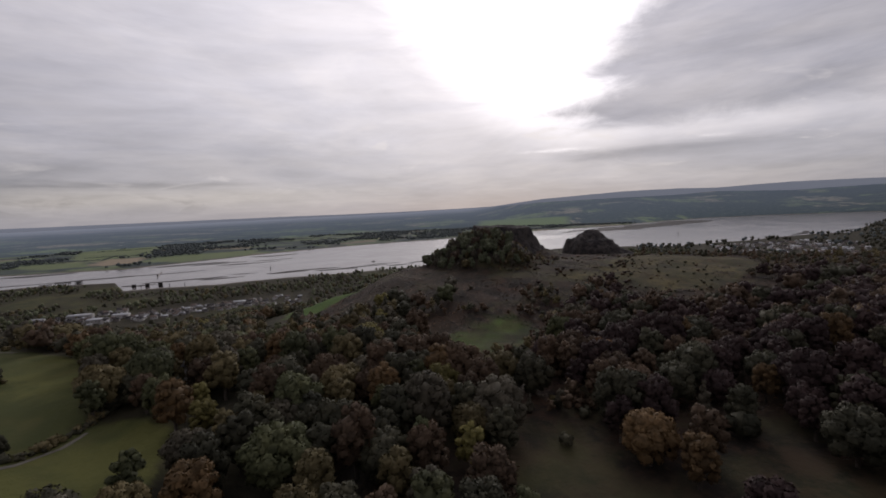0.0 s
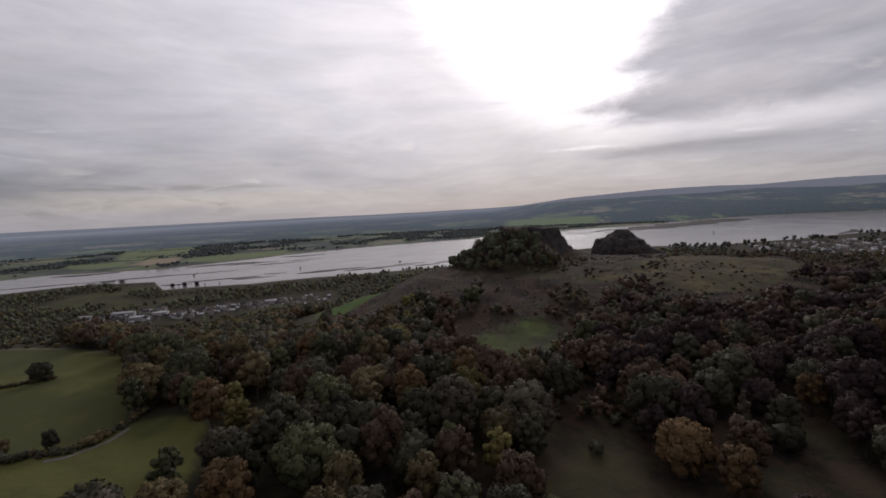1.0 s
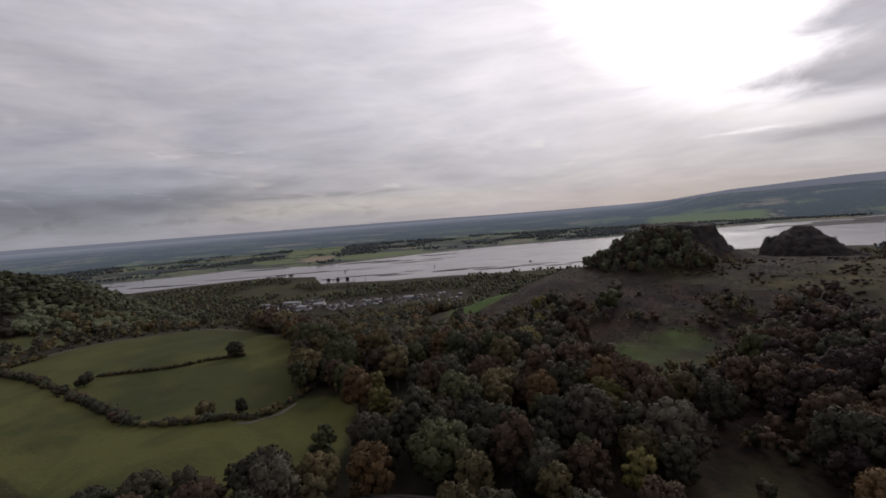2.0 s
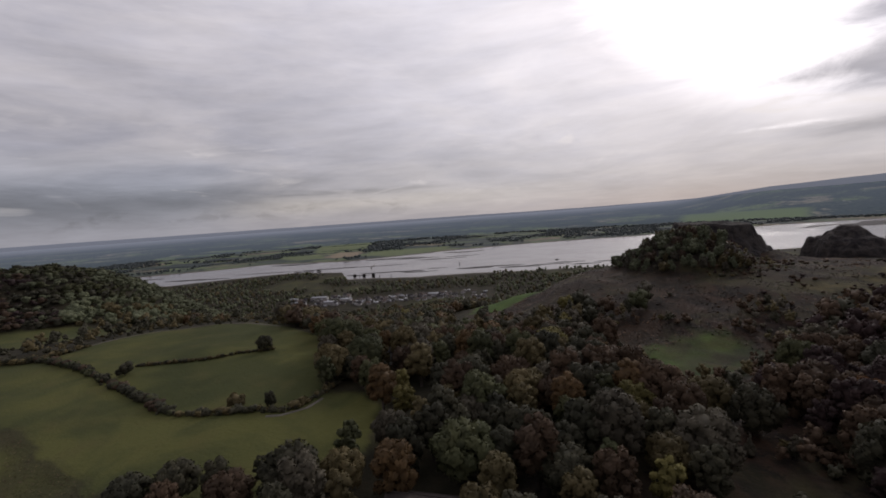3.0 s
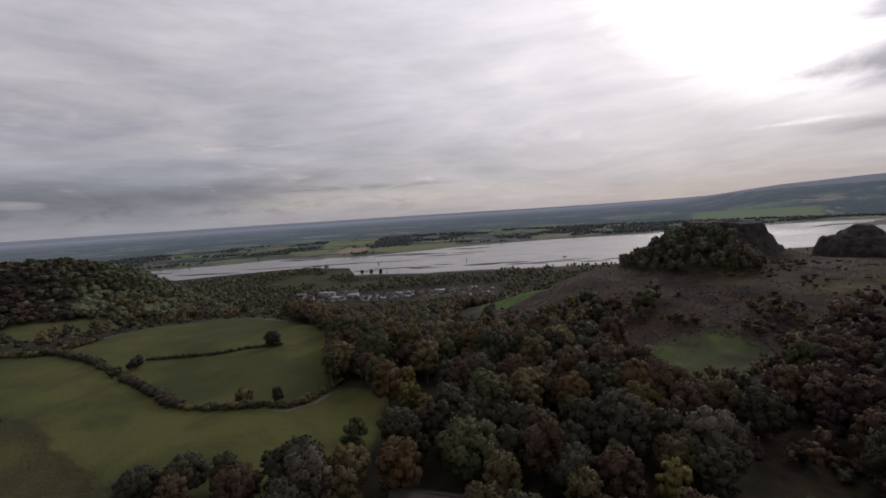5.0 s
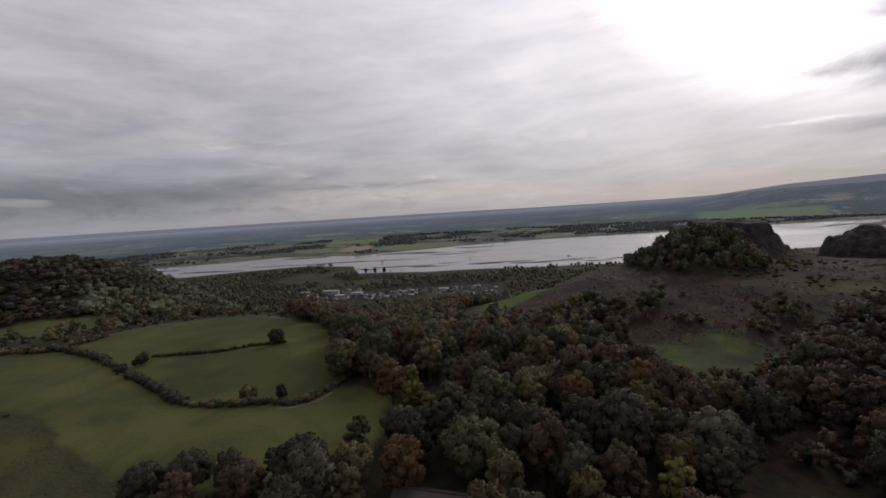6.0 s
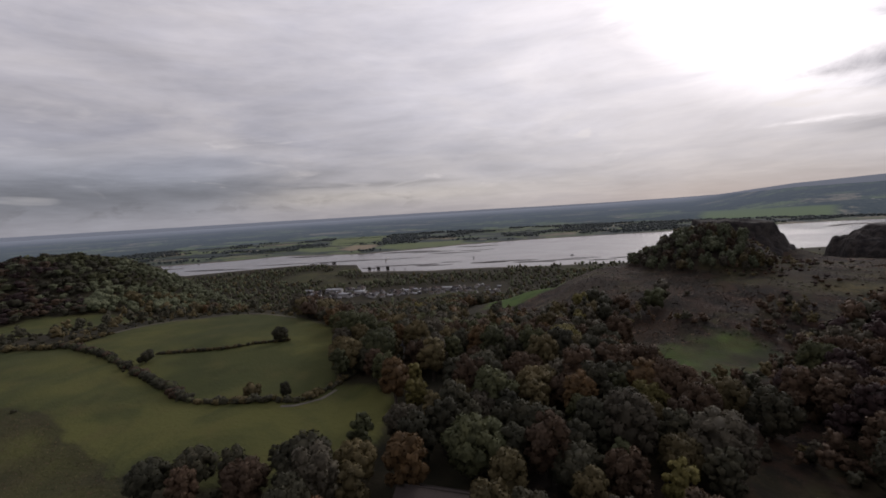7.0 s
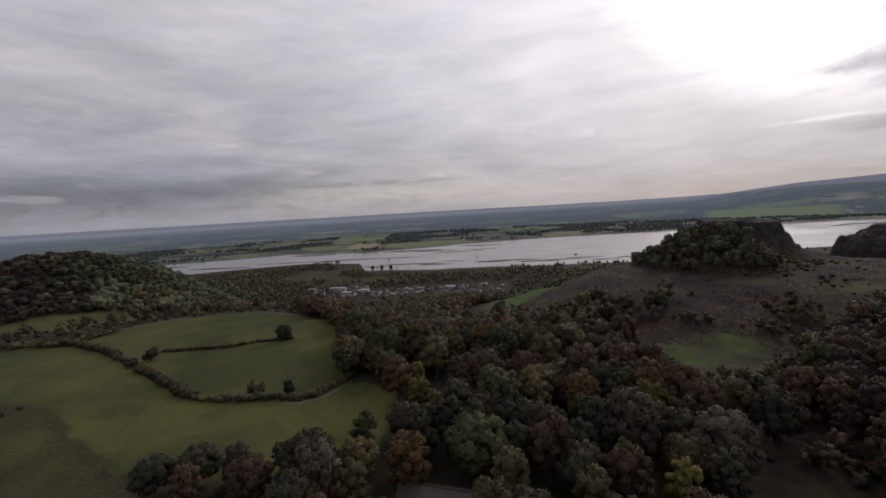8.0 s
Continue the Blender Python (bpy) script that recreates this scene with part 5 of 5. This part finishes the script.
def dolphin(x, y, wide, tall, turn):
    """Old timber berth: piles under a heavy cap of beams."""
    root = new("mooring_dolphin")
    for i in range(4):
        for j in range(3):
            px, py = (i / 3 - 0.5) * wide * 0.9, (j / 2 - 0.5) * wide * 0.5
            part("pile", *tube((px, py, -4), (px * 0.96, py * 0.96, tall), 0.45, 0.4, 7), TIMBER, root)
    for k, z in enumerate((tall * 0.55, tall * 0.92)):
        for j in (-1, 1):
            part("beam", *block(-wide / 2, wide / 2, j * wide * 0.26 - 0.35, j * wide * 0.26 + 0.35, z - 0.9, z + 0.5), TIMBER, root)
    part("planking", *block(-wide * 0.44, wide * 0.44, -wide * 0.24, wide * 0.24, 1.2, tall), TIMBER, root)
    part("deck", *block(-wide / 2, wide / 2, -wide * 0.3, wide * 0.3, tall, tall + 0.7), TIMBER, root)
    root.matrix_world = pose(x, y, 0, 0, 0, turn)
    tagged(root, "ruined black timber mooring dolphin standing in the river", "mooring", "mooring dolphins")


def beacon(x, y, tall):
    root = new("river_beacon")
    for a in range(4):
        c, q = math.cos(a * 1.571 + 0.78), math.sin(a * 1.571 + 0.78)
        part("leg", *tube((c * 1.8, q * 1.8, -3), (c * 0.8, q * 0.8, tall * 0.75), 0.35, 0.3, 6), TIMBER, root)
    part("platform", *block(-1.4, 1.4, -1.4, 1.4, tall * 0.72, tall * 0.78), TIMBER, root)
    part("cabin", *block(-0.9, 0.9, -0.9, 0.9, tall * 0.78, tall * 0.95), TIMBER, root)
    part("lantern", *tube((0, 0, tall * 0.95), (0, 0, tall * 1.08), 0.5, 0.2, 6), TIMBER, root)
    root.matrix_world = pose(x, y, 0)
    tagged(root, "dark timber light beacon on legs in the river", "beacon", "river beacons")


def river_things():
    for x, y, w, h in ((-775, 1044, 8, 7), (-741, 1043, 8, 8), (-708, 1043, 8.5, 9)):
        dolphin(x, y, w, h, 12)
    for x, y, h in ((-758, 1044, 5), (-676, 1027, 8), (-636, 1024, 9)):
        root = new("mooring_post")
        part("pile", *tube((0, 0, -3), (0, 0, h), 0.9, 0.75, 8), TIMBER, root)
        part("cap", *tube((0, 0, h), (0, 0, h + 0.6), 1.15, 1.0, 8), TIMBER, root)
        root.matrix_world = pose(x, y, 0)
        tagged(root, "single black mooring post standing in the river", "mooring", "mooring posts")
    for x, y, h in ((-840, 1228, 7), (-542, 1307, 7), (-1085, 1090, 7), (1058, 1924, 11), (679, 1711, 10), (1994, 1995, 13)):
        beacon(x, y, h)
    # stone training wall that runs to the beacon
    root = new("training_wall")
    part("core", *tube((-905, 1345, -0.3), (-842, 1230, -0.3), 1.6, 1.4, 8), STONE, root)
    part("capping", *tube((-905, 1345, 0.9), (-842, 1230, 0.7), 0.8, 0.7, 6), STONE, root)
    tagged(root, "low rubble wall running out into the river", "river wall")
    # sheds of the old quay
    for az, r, l, h in ((-43.6, 1548, 26, 6), (-42.3, 1545, 36, 7), (-41.1, 1530, 14, 8)):
        x, y = polar(az, r)
        root = new("quay")
        z = max(0.0, float(land(x, y)))
        part("deck", *block(-l / 2, l / 2, -5, 5, h - 1, h), TIMBER, root)
        for i in range(6):
            for j in (-4, 4):
                q = -l / 2 + l * (i + 0.5) / 6
                part("pile", *tube((q, j, -4), (q, j, h - 1), 0.6, 0.6, 6), TIMBER, root)
        root.matrix_world = pose(x, y, 0, 0, 0, 15)
        tagged(root, "derelict black timber quay on piles at the shore", "quay", "old quays")
    # a small boat out in the channel
    root = new("boat")
    n = 12
    t = np.linspace(0, 1, n)
    half = 2.0 * np.sqrt(np.clip(1 - (2 * t - 0.85) ** 2 * 0.8, 0, 1)) * np.where(t > 0.8, (1 - t) / 0.2, 1) + 0.05
    xs = (t - 0.5) * 12
    co = np.concatenate([np.stack([xs, s * half * k, np.full(n, z)], -1) for k, z in ((0.6, -0.5), (1.0, 1.4)) for s in (-1, 1)])
    f = []
    for a, b in ((0, 2), (3, 1), (2, 3)):
        for i in range(n - 1):
            f += [(a * n + i, a * n + i + 1, b * n + i + 1), (a * n + i, b * n + i + 1, b * n + i)]
    part("hull", co, np.array(f), TIMBER, root)
    part("cabin", *block(-2.5, 1.0, -1.1, 1.1, 1.4, 3.2), HARL, root)
    part("mast", *tube((1.2, 0, 1.4), (1.2, 0, 6.0), 0.12, 0.08, 6), TIMBER, root)
    root.matrix_world = pose(-234, 1375, 0, 0, 0, 20)
    tagged(root, "small dark boat lying in the river channel", "boat")


river_things()


def track(line, half, label):
    """A worn pale farm track laid on the pasture."""
    p = []
    for (x0, y0), (x1, y1) in zip(line, line[1:]):
        p += [(x0 + (x1 - x0) * i / 14, y0 + (y1 - y0) * i / 14) for i in range(14)]
    p = np.array(p)
    p = p + np.stack([fbm(p[:, 0], p[:, 1], 12, 2, 91), fbm(p[:, 0], p[:, 1], 12, 2, 92)], -1) * half
    d = np.gradient(p, axis=0)
    d /= np.linalg.norm(d, axis=1, keepdims=True)
    nrm = np.stack([-d[:, 1], d[:, 0]], -1)
    rows = []
    for off, up in ((-half * 1.2, -0.3), (-half, 0.10), (half, 0.10), (half * 1.2, -0.3)):
        q = p + nrm * off * (1 + 0.35 * fbm(p[:, 0], p[:, 1], 6, 2, 93))[:, None]
        rows.append(np.column_stack([q, land(q[:, 0], q[:, 1]) + up]))
    co, n = np.concatenate(rows), len(p)
    f = []
    for a in range(3):
        for i in range(n - 1):
            f += [(a * n + i, a * n + i + 1, (a + 1) * n + i + 1), (a * n + i, (a + 1) * n + i + 1, (a + 1) * n + i)]
    me = mesh_of("track", co, np.array(f))
    me.materials.append(PAVING)
    tagged(new("farm_track", me), label, "track", kind="structure")


track([(-117, 101.5), (-113, 104), (-108.5, 112), (-108.5, 121)], 0.7, "pale worn gravel farm track beside a hedge")
track([(-375, 101), (-345, 105.5), (-326, 108), (-303, 114)], 1.3, "pale farm track along the edge of the pasture")
track([(-303, 126), (-297, 150), (-292, 178), (-272, 204), (-241, 207), (-212, 206)], 1.0, "pale worn track along the crest of the pasture")
